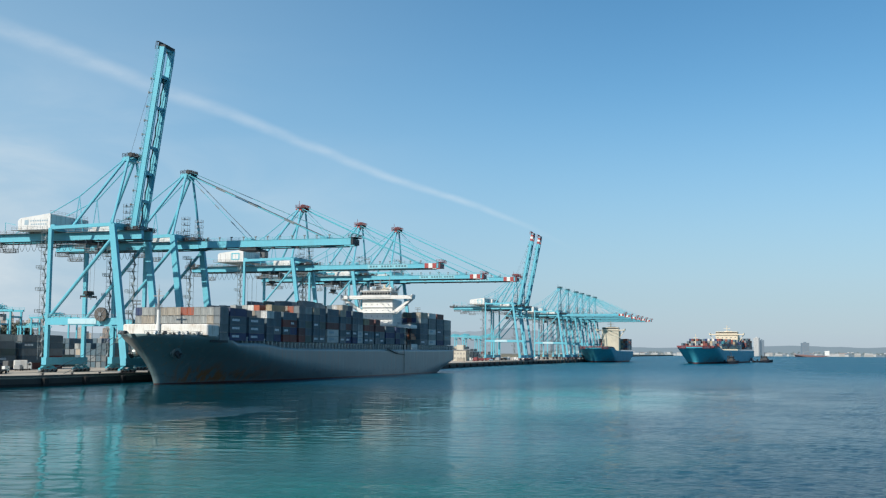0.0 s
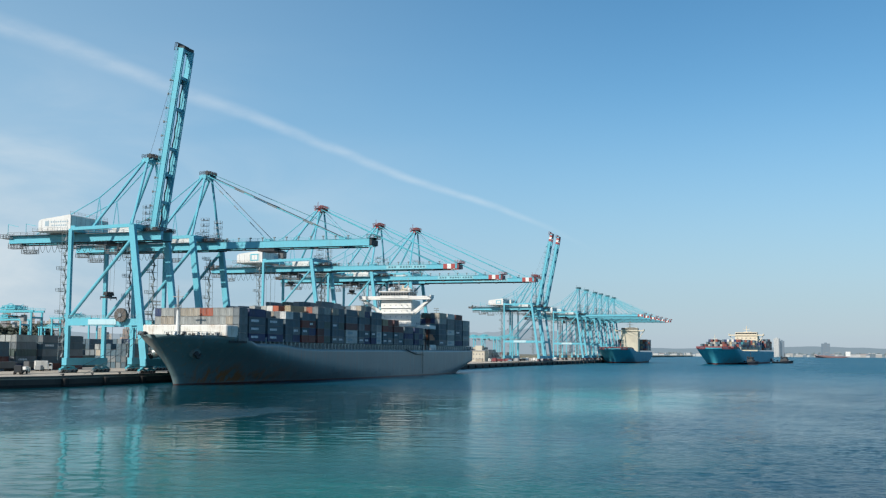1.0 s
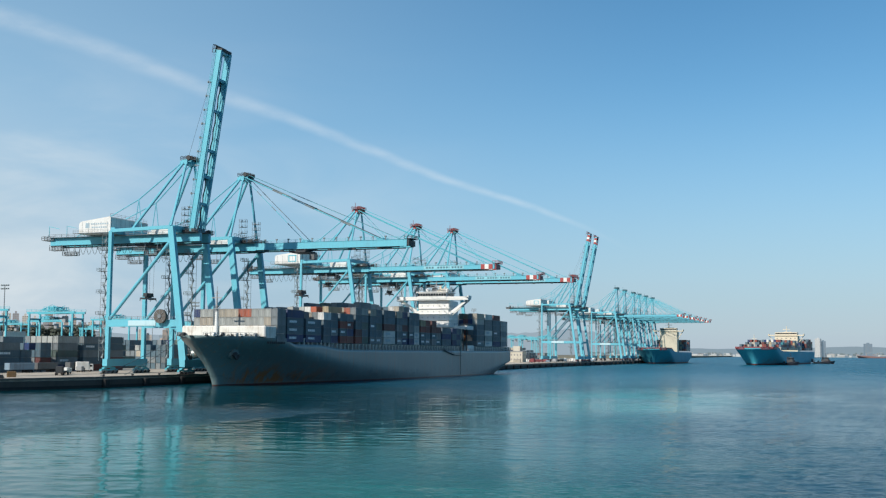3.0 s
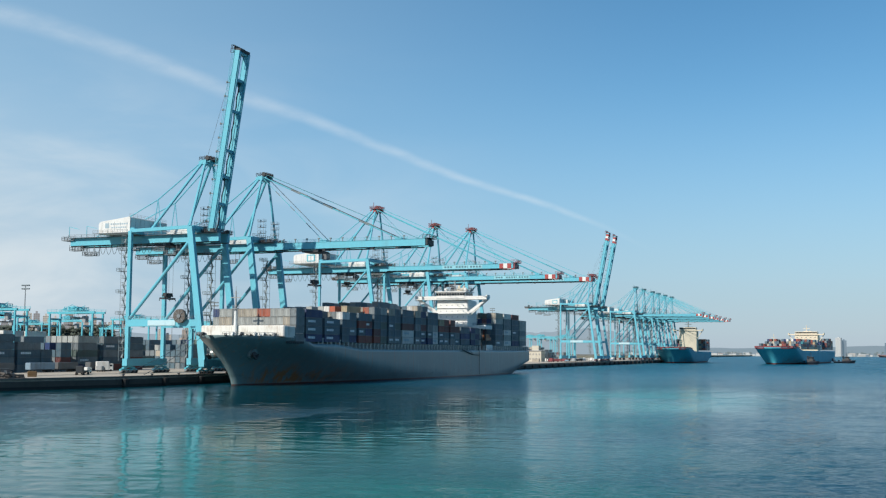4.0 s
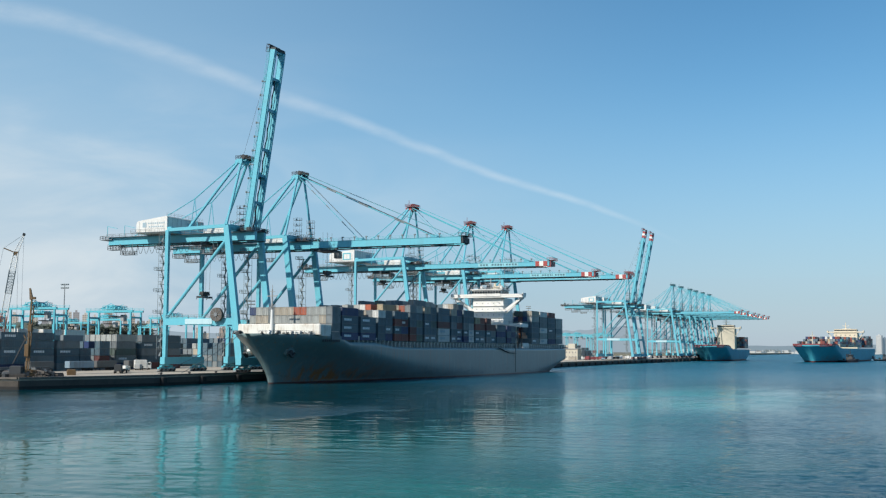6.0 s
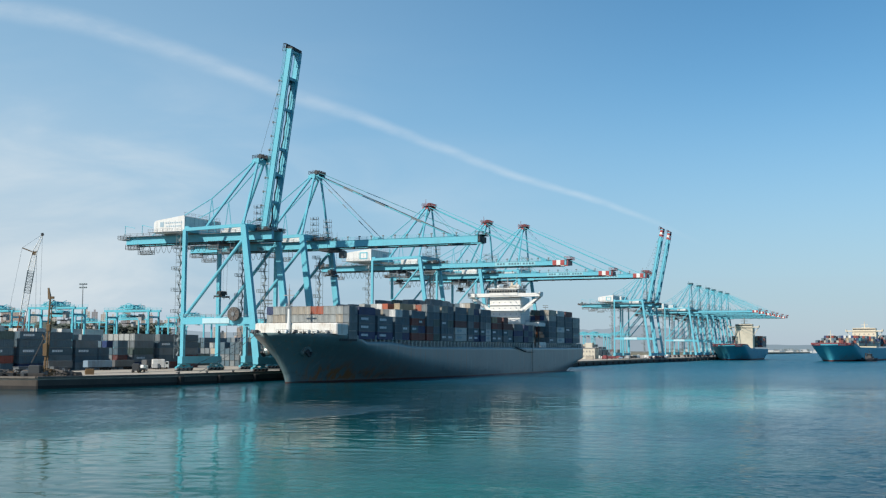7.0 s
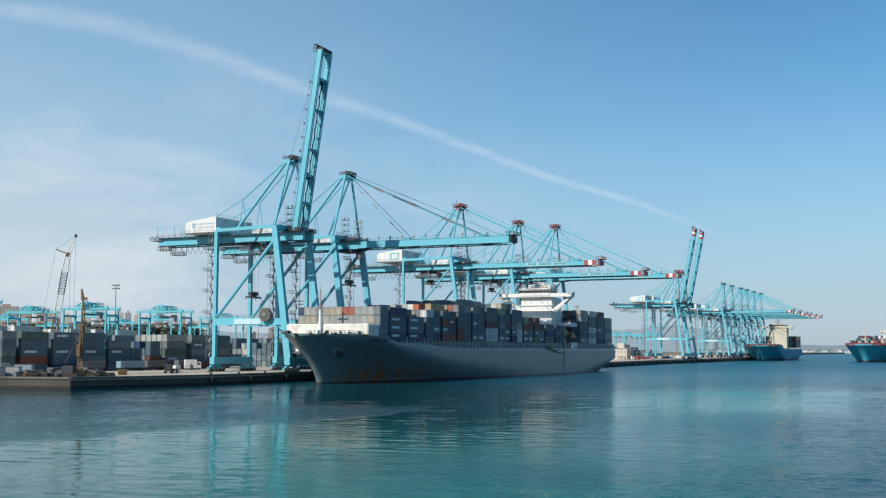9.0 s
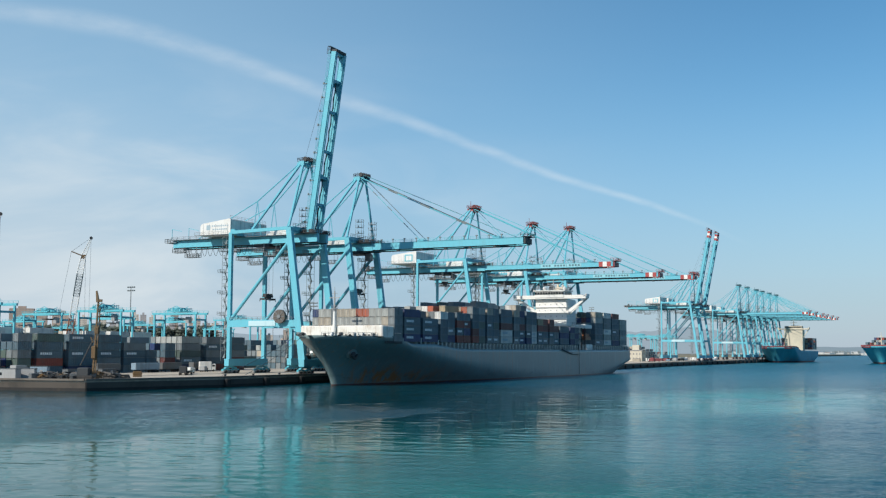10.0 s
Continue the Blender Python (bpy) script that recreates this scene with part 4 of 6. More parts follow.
    # apex platform with sheaves
    apex, apex_dark = (RED, DEEPRED) if red and not plain_apex else (CYAN, DARKCYAN if plain_apex else DARK)
    ax, az = -4.6, 76.2
    pw = 3.6 if red else 2.6
    b = B()
    b.box(ax - 1.2, ax + 1.2, -3.2, 3.2, az - 0.3, az + (0.5 if red else 1.3))
    b.beam((ax - 2.2, -2.4, az + 0.6), (ax + 2.6, -2.4, az + 0.9), 0.6, 0.6)
    b.beam((ax - 2.2, 2.4, az + 0.6), (ax + 2.6, 2.4, az + 0.9), 0.6, 0.6)
    part("apex_head", b, apex, c)
    b = B()
    b.box(ax - 2.0, ax + 2.8, -pw, pw, az + 1.3, az + 1.5)
    b.rail([(ax - 2.0, -pw, az + 1.5), (ax + 2.8, -pw, az + 1.5), (ax + 2.8, pw, az + 1.5), (ax - 2.0, pw, az + 1.5), (ax - 2.0, -pw, az + 1.5)], 1.1, 0.055, 1.6)
    b.tube((ax - 1.5, 0, az + 1.5), (ax - 1.5, 0, az + (5.0 if red else 3.4)), 0.12, 5)
    b.box(ax - 1.6, ax + 0.4, 1.2, 3.4, az + 1.5, az + 3.0)
    part("sheave_platform", b, apex_dark, c)
    for y in (-3, -1, 1, 3):
        b = B()
        b.tube((ax + 1.6, y - 0.25, az + 2.0), (ax + 1.6, y + 0.25, az + 2.0), 0.85, 12)
        part("sheave", b, apex_dark, c)
    # hinge platform with latch gear
    zh = GZ + gh + 0.15
    b = B()
    b.box(-3.0, 3.2, -5.6, 5.6, zh, zh + 0.15)
    b.rail([(-3.0, -5.6, zh + 0.15), (3.2, -5.6, zh + 0.15), (3.2, 5.6, zh + 0.15), (-3.0, 5.6, zh + 0.15)], 1.1, 0.06, 1.3)
    for k, (x, y) in enumerate(((-2.0, -4.6), (0.4, -3.4), (-1.2, 3.2), (1.6, 4.2))):
        b.bev(x - 0.7, x + 0.7, y - 0.6, y + 0.6, zh + 0.15, zh + 1.1 + 0.3 * (k % 2), 0.08)
    part("hinge_platform", b, DARK, c, "dark hinge platform with latch gear")
    b = B()
    b.rail([(-3.3, -half + 1, H + 1.3), (-3.3, half - 1, H + 1.3)], 1.1, 0.05, 1.6)
    part("beam_rail", b, DARK, c)
    # machinery house
    b = B()
    x0, x1, y0, y1, zl, zr = -44.8, -31.0, -9.5, 13.5, 55.4, 57.0
    # roof falling to the land side, blunt rear corner
    prof = [(x1, 51.2), (x1, zr - 0.35), (x1 - 0.35, zr), (x0 + 1.3, zl + 0.15), (x0 + 0.35, zl - 0.25), (x0, zl - 1.0), (x0 + 0.1, 51.2)]
    k = len(prof)
    b.add([(x, y0, z) for x, z in prof] + [(x, y1, z) for x, z in prof], [tuple(range(k)), tuple(range(2 * k - 1, k - 1, -1))] + [((i + 1) % k, i, i + k, (i + 1) % k + k) for i in range(k)])
    b.box(-44.9, -30.7, -9.9, 13.9, 50.85, 51.2)
    house = part("machine_house", b, HOUSE, c, "off-white machinery house")
    # two rows of unreadable lettering and the mark: a square outline, plain shapes
    if red:
        for i, (u0, u1, v0, v1) in enumerate(((-37.4, -33.0, 54.9, 55.4), (-37.4, -33.0, 52.0, 52.5), (-37.4, -36.8, 52.5, 54.9), (-33.6, -33.0, 52.5, 54.9))):
            b = B()
            b.box(u0, u1, -9.56, -9.48, v0, v1)
            part("mark", b, CYAN_B, house, "teal square mark")
    else:
        for row, n, zb in ((0, 8, 54.2), (1, 7, 52.9)):
            for k in range(n):
                b = B()
                x = -39.5 + k * 0.98 + 0.4 * row
                b.box(x, x + 0.66, -9.55, -9.48, zb, zb + 0.5)
                part("letter_bar", b, BLUELOGO, house, "faded lettering reduced to bars")
        b = B()
        b.box(-41.9, -40.2, -9.56, -9.48, 53.0, 54.8)
        part("mark", b, BLUELOGO, house)
    b = B()
    b.box(-31.04, -30.94, 3.0, 7.5, 52.0, 55.4)
    part("panel", b, BLUELOGO, house)
    b = B()
    b.rail([(-31.3, -9.3, 57.0), (-31.3, 13.3, 57.0)], 1.1, 0.03, 2.2)
    b.rail([(-46.5, -10.6, 51.1), (-31.2, -10.6, 51.1)], 1.1, 0.04, 2.2)
    b.box(-46.5, -31.2, -10.8, -9.9, 50.9, 51.1)
    part("house_rail", b, STEEL, house)
    for k in range(9):
        b = B()
        y = -9.0 + k * 2.75
        b.box(-31.04, -30.96, y, y + 0.12, 51.3, 56.6)
        part("panel_rib", b, GREYP, house)
    for k in range(5):
        b = B()
        x = -43.4 + k * 2.75
        b.box(x, x + 0.12, -9.54, -9.46, 51.3, 55.2)
        part("panel_rib", b, GREYP, house)
    # electrical room beside the waterside leg
    b = B()
    b.bev(-18, -9, -3.2, 3.2, GZ + gh + 0.2, GZ + gh + 2.4, 0.25)
    part("electrical_room", b, HOUSE, c)
    # hanging maintenance platforms and cable loops under the rear girder
    for x, drop in ((-61, 3.6), (-55, 5.6), (-24, 4.6), (-19, 6.2)):
        b = B()
        z = GZ - drop
        b.box(x, x + 5.5, -5.4, -2.6, z, z + 0.15)
        b.rail([(x, -5.4, z), (x + 5.5, -5.4, z), (x + 5.5, -2.6, z), (x, -2.6, z), (x, -5.4, z)], 1.4, 0.07, 1.4)
        for px in (x, x + 5.5):
            for py in (-5.4, -2.6):
                b.tube((px, py, z), (px, py, GZ - 1.5), 0.09, 4)
        part("maintenance_platform", b, STEEL, c)
    b = B()
    b.box(-65.5, -60, -4.5, 4.5, GZ + 0.4, GZ + 0.6)
    b.rail([(-65.5, 4.5, GZ + 0.6), (-65.5, -4.5, GZ + 0.6), (-60, -4.5, GZ + 0.6)], 1.3, 0.07, 1.4)
    if red:
        for k in range(5):
            b.bev(-65.2 + 1.4 * k, -64.2 + 1.4 * k, -3.8 + (k % 2) * 2.5, -1.6 + (k % 2) * 2.5, GZ + 0.6, GZ + 1.6 + 0.8 * (k % 3), 0.1)
    part("end_platform", b, REEL if red else STEEL, c)
    for x in (-62, -54, -46):
        b = B()
        b.beam((x, -4.6, GZ + 1.6), (x, -4.6, GZ + 5.6), 0.16, 0.16)
        b.beam((x, -4.6, GZ + 5.6), (x + 4.6, -4.6, GZ + 4.6), 0.16, 0.16)
        part("davit", b, CYAN_B, c)
    b = B()
    for k in range(12):
        x = -55 + k * 2.6
        b.rope((x, -5.2, GZ - 2.0), (x + 2.6, -5.2, GZ - 2.0), 0.07, 3.4, 6)
    part("festoon_cable", b, DARK, c)["kind"] = "stuff"
    # stair towers: caged flights between landings, wider platforms every third one
    for (x0, y0, z1) in ((-31.6, -half + 0.2, 49.0), (-7.4, half - 2.4, 44.0)):
        b = B()
        z, k = 5.6, 0
        while z < z1:
            a, d = (-0.8, 0.8) if k % 2 == 0 else (0.8, -0.8)
            b.beam((x0, y0 + a, z), (x0, y0 + d, z + 2.6), 0.5, 0.06)
            b.box(x0 - 0.9, x0 + 0.9, y0 - 1.2, y0 + 1.2, z + 2.55, z + 2.63)
            ring = [(x0 - 0.9, y0 + 1.2, z + 2.6), (x0 - 0.9, y0 - 1.2, z + 2.6), (x0 + 0.9, y0 - 1.2, z + 2.6)]
            b.rail(ring, 1.1, 0.035, 1.2)
            if k % 3 == 2:
                b.box(x0 - 2.4, x0 - 0.9, y0 - 1.8, y0 + 1.2, z + 2.5, z + 2.6)
                b.rail([(x0 - 0.9, y0 - 1.8, z + 2.6), (x0 - 2.4, y0 - 1.8, z + 2.6), (x0 - 2.4, y0 + 1.2, z + 2.6)], 1.1, 0.05, 1.2)
            z += 2.6
            k += 1
        for x in (-0.9, 0.9):
            for y in (-1.2, 1.2):
                b.tube((x0 + x, y0 + y, 4.5), (x0 + x, y0 + y, z1 + 1), 0.07, 4)
        part("stair_tower", b, STAIR, c, "dark caged zigzag steel stairs")
    # cable reel on the portal beam
    if not red:
        b = B()
        b.tube((-6.4, -half - 2.4, 20.4), (-6.4, -half - 1.2, 20.4), 2.45, 28)
        reel = part("cable_reel", b, REEL, c, "large dark brown cable reel")
        b = B()
        b.tube((-6.4, -half - 2.75, 20.4), (-6.4, -half - 0.6, 20.4), 0.7, 12)
        part("hub", b, STEEL, reel)
        for k in range(8):
            a = k * math.pi / 4
            b = B()
            b.beam((-6.4 + 0.7 * math.cos(a), -half - 2.47, 20.4 + 0.7 * math.sin(a)), (-6.4 + 2.35 * math.cos(a), -half - 2.47, 20.4 + 2.35 * math.sin(a)), 0.14, 0.14)
            part("spoke", b, STEEL, reel)
    b = B()
    b.box(-20.5, -9, -half - 0.92, -half - 0.5, 17.1, 19.0)
    part("sign_panel", b, PALECYAN, c, "pale worn panel on the portal beam")
    b = B()
    b.rail([(-29, -half - 0.7, 19.3), (-2, -half - 0.7, 19.3)], 1.1, 0.05, 2.4)
    part("portal_rail", b, STEEL, c)
    # floodlight frames beside the apex legs
    for s in (-1, 1):
        b = B()
        x, y = -3.2, 2.0 + s * 5.2
        for dx in (-1.3, 1.3):
            for dy in (-0.8, 0.8):
                b.tube((x + dx, y + dy, H + 1.3), (x + dx, y + dy, H + 8.6), 0.05, 5)
        b.box(x - 1.5, x + 1.5, y - 1.0, y + 1.0, H + 1.3, H + 1.45)
        for z in (H + 3.0, H + 5.4, H + 7.6):
            b.box(x - 1.4, x + 1.4, y - 0.9, y + 0.9, z, z + 0.1)
            b.rail([(x - 1.4, y - 0.9, z), (x + 1.4, y - 0.9, z), (x + 1.4, y + 0.9, z)], 1.0, 0.03, 1.4)
            b.box(x - 0.3, x + 0.3, y - 1.1, y - 0.9, z + 0.2, z + 0.6)
        part("light_frame", b, STEEL, c)

    # boom, hinged at the waterside
    N = 70.0 if raised else 66.5
    hinge = Matrix.Translation((-0.8, 0, GZ + 1.5)) if raised else Matrix.Translation((3, 0, GZ))
    turn = pose(0, 0, 0, 0, (-78.6 if red else -81.6) if raised else 0.0, 0)
    m = hinge @ turn @ Matrix.Translation((-3, 0, 0))

    def boom_box(s):
        b = B()
        b.box(3, N, s * gy - 0.6, s * gy + 0.6, -bh, bh)
        b.box(3, N, s * gy - 0.75, s * gy + 0.75, bh, bh + 0.13)
        b.box(3, N, s * gy - 0.75, s * gy + 0.75, -bh - 0.13, -bh)
        return b
    bo = part("boom", boom_box(-1), CYAN, c, "raised twin-box boom" if raised else "lowered twin-box boom")
    bo.matrix_basis = m
    part("boom_box", boom_box(1), CYAN, bo)
    # rails dark under a lowered boom, as underside shade; plain cyan when raised
    for s in (-1, 1):
        b = B()
        b.box(3, N - 3, s * gy - 0.35, s * gy + 0.35, -bh - 0.46, -bh - 0.13)
        part("trolley_rail", b, CYAN if raised else DARK, bo)
    for x in ((4, 14, 24, 33.5, 48, 59.5, N - 0.4) if raised else (4, 24, 40, 54, N - 0.4)):
        b = B()
        b.box(x - 0.5, x + 0.5, -gy + 0.6, gy - 0.6, -bh * 0.8, bh * 0.8)
        part("boom_tie", b, CYAN, bo)
    b = B()
    for k in range(18):
        x = 5 + k * 3
        y = -0.9 + (k % 2) * 1.6
        b.beam((x, y * 0.5, -0.6), (x + 3, -0.05 - y * 0.5, -0.6), 0.28, 0.28)
    b.beam((5, 1.5, 0.4), (min(N - 8, 59), 1.5, 0.4), 0.18, 0.18)
    b.beam((5, -0.4, 0.4), (min(N - 8, 59), -0.4, 0.4), 0.14, 0.14)
    part("boom_walkway", b, DARK, bo, "dark ladder walkway between the boom boxes")
    b = B()
    b.rail([(6, -gy - 0.7, bh + 0.1), (N, -gy - 0.7, bh + 0.1)], 1.0, 0.045, 3.5)
    part("boom_rail", b, CYAN_B, bo)
    for k in range(11):
        b = B()
        x = 7 + k * 5.1
        b.box(x - 0.12, x + 0.12, -gy - 0.85, -gy - 0.6, bh, bh + 1.3)
        b.bev(x - 0.4, x + 0.4, -gy - 1.0, -gy - 0.4, bh + 1.1, bh + 1.55, 0.08)
        part("boom_lamp", b, STAIR, bo)
        if not raised and k % 2:
            b = B()
            b.box(x + 1.5, x + 2.6, -gy - 0.5, -gy + 0.5, -bh - 1.0, -bh - 0.4)
            part("cable_carrier", b, DARK, bo)
    if red:
        for k in range(3):
            for s in (-1, 1):
                b = B()
                x = N - 6.6 + k * 1.9
                b.box(x, x + 1.9, s * gy - 0.80, s * gy + 0.80, -bh - 0.18, bh + 0.18)
                part("tip_band", b, WHITE if k == 1 else RED, bo, "white painted band" if k == 1 else "red painted band")
    b = B()
    b.box(N - 1.0, N + 1.8, -3.6, 3.6, 1.42, 1.6)
    b.rail([(N - 1.0, -3.6, 1.6), (N + 1.8, -3.6, 1.6), (N + 1.8, 3.6, 1.6), (N - 1.0, 3.6, 1.6)], 1.1, 0.07, 1.5)
    b.box(N - 0.2, N + 0.8, -3.3, 3.3, -1.1, 1.0)
    part("tip_platform", b, DEEPRED if red else DARK, bo)
    if lettering:
        b = B()
        b.box(31.5, 51.5, -gy - 0.63, -gy - 0.58, -0.85, 0.85)
        panel = part("name_panel", b, NAMEPLATE, bo, "pale panel on the boom")
        x = 32.6
        for k in range(13):
            if k != 3:
                b = B()
                wide = 0.35 if k == 8 else 0.95
                b.box(x, x + wide, -gy - 0.66, -gy - 0.62, -0.42, 0.42)
                part("letter_bar", b, DARKLETTER, panel, "slate lettering reduced to bars")
            x += 1.43

    # forestays, one part each
    A = Vector((ax + 1.0, 0, az + 1.0))
    for s in (-1, 1):
        ends = [(A + Vector((0, s * 2.6, 0)), m @ Vector((N - 9, s * gy, 1.6)), 0.05), (A + Vector((0, s * 2.6, 0)), m @ Vector((30, s * gy, 1.6)), 0.06)] if raised else [
            (A + Vector((0, s * 2.8, 0)), Vector((N - 11, s * gy, GZ + 1.6)), 0.2), (A + Vector((0, s * 2.6, -0.4)), Vector((24, s * gy, GZ + 1.6)), 0.12),
            (A + Vector((0.8, s * 1.2, 1.0)), Vector((N - 4, s * 1.5, GZ + 1.6)), 0.07)]
        for i, (p, q, r) in enumerate(ends):
            b = B()
            b.tube(p, q, r, 6)
            # one stay of a pair pale as lit, the other painted dark as shaded
            stay = part("forestay", b, ROPE if raised or (s > 0 and not red) else CYAN_B, c)
            if not raised and not red and i < 2:
                for k in (0.22, 0.46, 0.72):
                    b = B()
                    b.tube(Vector(p).lerp(Vector(q), k), Vector(p).lerp(Vector(q), k + 0.07), r * 1.45, 6)
                    part("coupling", b, STAIR, stay)
    for x in (N - 11, 24):
        b = B()
        b.box(x - 1.3, x + 1.3, -3.6, 3.6, bh + 0.1, bh + 0.8)
        part("stay_anchor", b, CYAN, bo)

    # trolley with cab, ropes and spreader; built about x=0 so that it can travel
    b = B()
    z = GZ - 1.7
    b.box(-3.4, 3.4, -4.4, 4.4, z - 1.0, z - 0.2)
    b.rail([(-3.4, -4.4, z - 1.0), (3.4, -4.4, z - 1.0)], 1.2, 0.06, 1.7)
    tr = part("trolley", b, DARK, c, "dark hoist trolley under the girder")
    tr.location = (trolley_x, 0, 0)
    b = B()
    b.bev(3.6, 5.9, -1.4, 1.4, z - 3.6, z - 0.8, 0.25)
    part("cab", b, HUT, tr)
    b = B()
    b.box(5.7, 5.95, -1.2, 1.2, z - 3.2, z - 1.5)
    part("window", b, GLASS, tr)
    # head block with its sheaves over a telescopic frame with flipper ends
    b = B()
    b.bev(-0.9, 0.9, -2.3, 2.3, 0.55, 1.25, 0.12)
    b.box(-0.6, 0.6, -1.3, 1.3, 0.1, 0.55)
    sp = part("spreader", b, DARK, c, "dark container spreader hanging on ropes")
    sp.location = (trolley_x, 0, z - spreader_drop)
    for y in (-1.7, -0.6, 0.6, 1.7):
        b = B()
        b.tube((-0.75, y, 1.45), (0.75, y, 1.45), 0.5, 10)
        part("sheave", b, DARK, sp)
    for x in (-0.8, 0.55):
        b = B()
        b.box(x, x + 0.25, -3.2, 3.2, -0.35, 0.1)
        part("spreader_beam", b, STAIR, sp)
    for y in (-3.4, -1.9, 1.65, 3.0):
        b = B()
        b.box(-1.2, 1.2, y, y + 0.35, -0.45, 0.2)
        part("cross_head", b, DARK, sp)
    for x in (-1.2, 1.2):
        for y in (-3.2, 3.2):
            b = B()
            b.beam((x, y, -0.4), (x * 1.1, y, -1.0), 0.3, 0.18)
            part("flipper", b, STAIR, sp)
    for x in (-0.8, 0.8):
        for y in (-1.8, 1.8):
            b = B()
            b.rope((x, y, 1.0), (x * 1.2, y * 1.1, spreader_drop - 1.0), 0.045)
            part("hoist_rope", b, ROPE, sp)
    return c, tr, sp


TROLLEYS = {}


def build_cranes():
    a = "pale cyan ship-to-shore gantry crane with %s"
    g = "gantry cranes along the quay"
    c1, t1, s1 = sts_crane(a % "raised boom", True, False, g, -20.5, 20.0)
    c1.matrix_basis = pose(-222, 351.0, QZ)
    c2, t2, s2 = sts_crane(a % "boom lowered over the ship", False, False, g, 23.7, 18.0)
    c2.matrix_basis = pose(-222, 391.6, QZ)
    c3, t3, s3 = sts_crane(a % "red apex and lowered boom", False, True, g, -20.0, 6.0, True)
    c3.matrix_basis = pose(-222, 501, QZ)
    TROLLEYS["c2"] = (t2, s2)
    copy_thing(c3, pose(-222, 578.5, QZ))
    copy_thing(c3, pose(-222, 640, QZ)).scale = (1.05, 1.0, 1.05)
    c6, t6, s6 = sts_crane(a % "red apex and raised boom", True, True, g, -12.0, 8.0)
    c6.matrix_basis = pose(-235, 1000, QZ)
    copy_thing(c6, pose(-235, 1029, QZ))
    c7, t7, s7 = sts_crane(a % "lowered boom and striped boom tip", False, True, g, -20.0, 6.0, False, True)
    c7.matrix_basis = pose(-235, 1205, QZ)
    for y in (1250, 1303, 1340, 1386, 1434):
        copy_thing(c7, pose(-235, y, QZ))


def build_yard_crane(at, group="yard gantry cranes"):
    """A rubber-tyred yard gantry: two portal frames, trolley on top."""
    c = thing("yard_crane", "cyan rubber-tyred yard gantry crane over container stacks", "yard crane", group, at=at)
    for s in (-1, 1):
        for x in (-11.8, 11.8):
            b = B()
            b.beam((x, s * 3.6, 1.6), (x, s * 3.6, 24.6), 0.6, 0.8)
            part("leg", b, CYAN_B, c)
        b = B()
        b.box(-13, 13, s * 3.6 - 0.4, s * 3.6 + 0.4, 24.6, 25.5)
        part("girder", b, CYAN_B, c)
        b = B()
        b.rail([(-13, s * 4.1, 25.4), (13, s * 4.1, 25.4)], 1.1, 0.05, 2.5)
        part("rail", b, CYAN_B, c)
    for x in (-11.8, 11.8):
        b = B()
        b.box(x - 0.8, x + 0.8, -4.6, 4.6, 1.2, 2.6)
        part("sill_beam", b, CYAN_B, c)
        b = B()
        b.box(x - 0.4, x + 0.4, -3.2, 3.2, 21.8, 22.6)
        part("tie_beam", b, CYAN_B, c)
        for y in (-4.0, -2.0, 2.0, 4.0):
            b = B()
            b.tube((x - 0.4, y, 0.8), (x + 0.4, y, 0.8), 0.8, 14)
            part("wheel", b, RUBBER, c)
    b = B()
    b.box(-3.4, 3.4, -4.2, 4.2, 25.9, 26.4)
    b.rail([(-3.4, -4.2, 26.4), (3.4, -4.2, 26.4), (3.4, 4.2, 26.4), (-3.4, 4.2, 26.4)], 1.2, 0.09, 1.4)
    b.bev(-2.2, -0.4, -1.6, 1.6, 26.4, 28.0, 0.15)
    b.tube((1.2, -1.8, 27.1), (1.2, 1.8, 27.1), 0.65, 12)
    b.beam((-3.0, 2.6, 26.4), (2.6, 2.6, 28.4), 0.2, 0.2)
    for k in range(7):
        b.bev(-5.2 + 1.5 * k, -4.2 + 1.5 * k, -3.0 + (k % 3) * 1.6, -1.6 + (k % 3) * 1.6, 25.9, 27.0 + 0.7 * (k % 3 == 1), 0.1)
    b.beam((-6.0, -3.0, 26.2), (0.0, -3.0, 28.6), 0.22, 0.22)
    b.beam((0.0, -3.0, 28.6), (6.0, -3.0, 26.2), 0.22, 0.22)
    part("trolley", b, CYAN_B, c)
    for y in (-4.4, 4.4):
        b = B()
        b.bev(11.0, 13.2, y - 0.9, y + 0.9, 3.0, 5.4, 0.15)
        part("power_pack", b, GREYP, c)
    b = B()
    b.bev(4, 6, -1.2, 1.2, 20.8, 23.6, 0.2)
    part("cab", b, GREYP, c)
    b = B()
    for x in (-1, 1):
        b.rope((x, 0, 26), (x, 0, 23), 0.06)
    b.box(-1.2, 1.2, -3, 3, 22.4, 23.0)
    part("spreader", b, DARK, c)
    return c


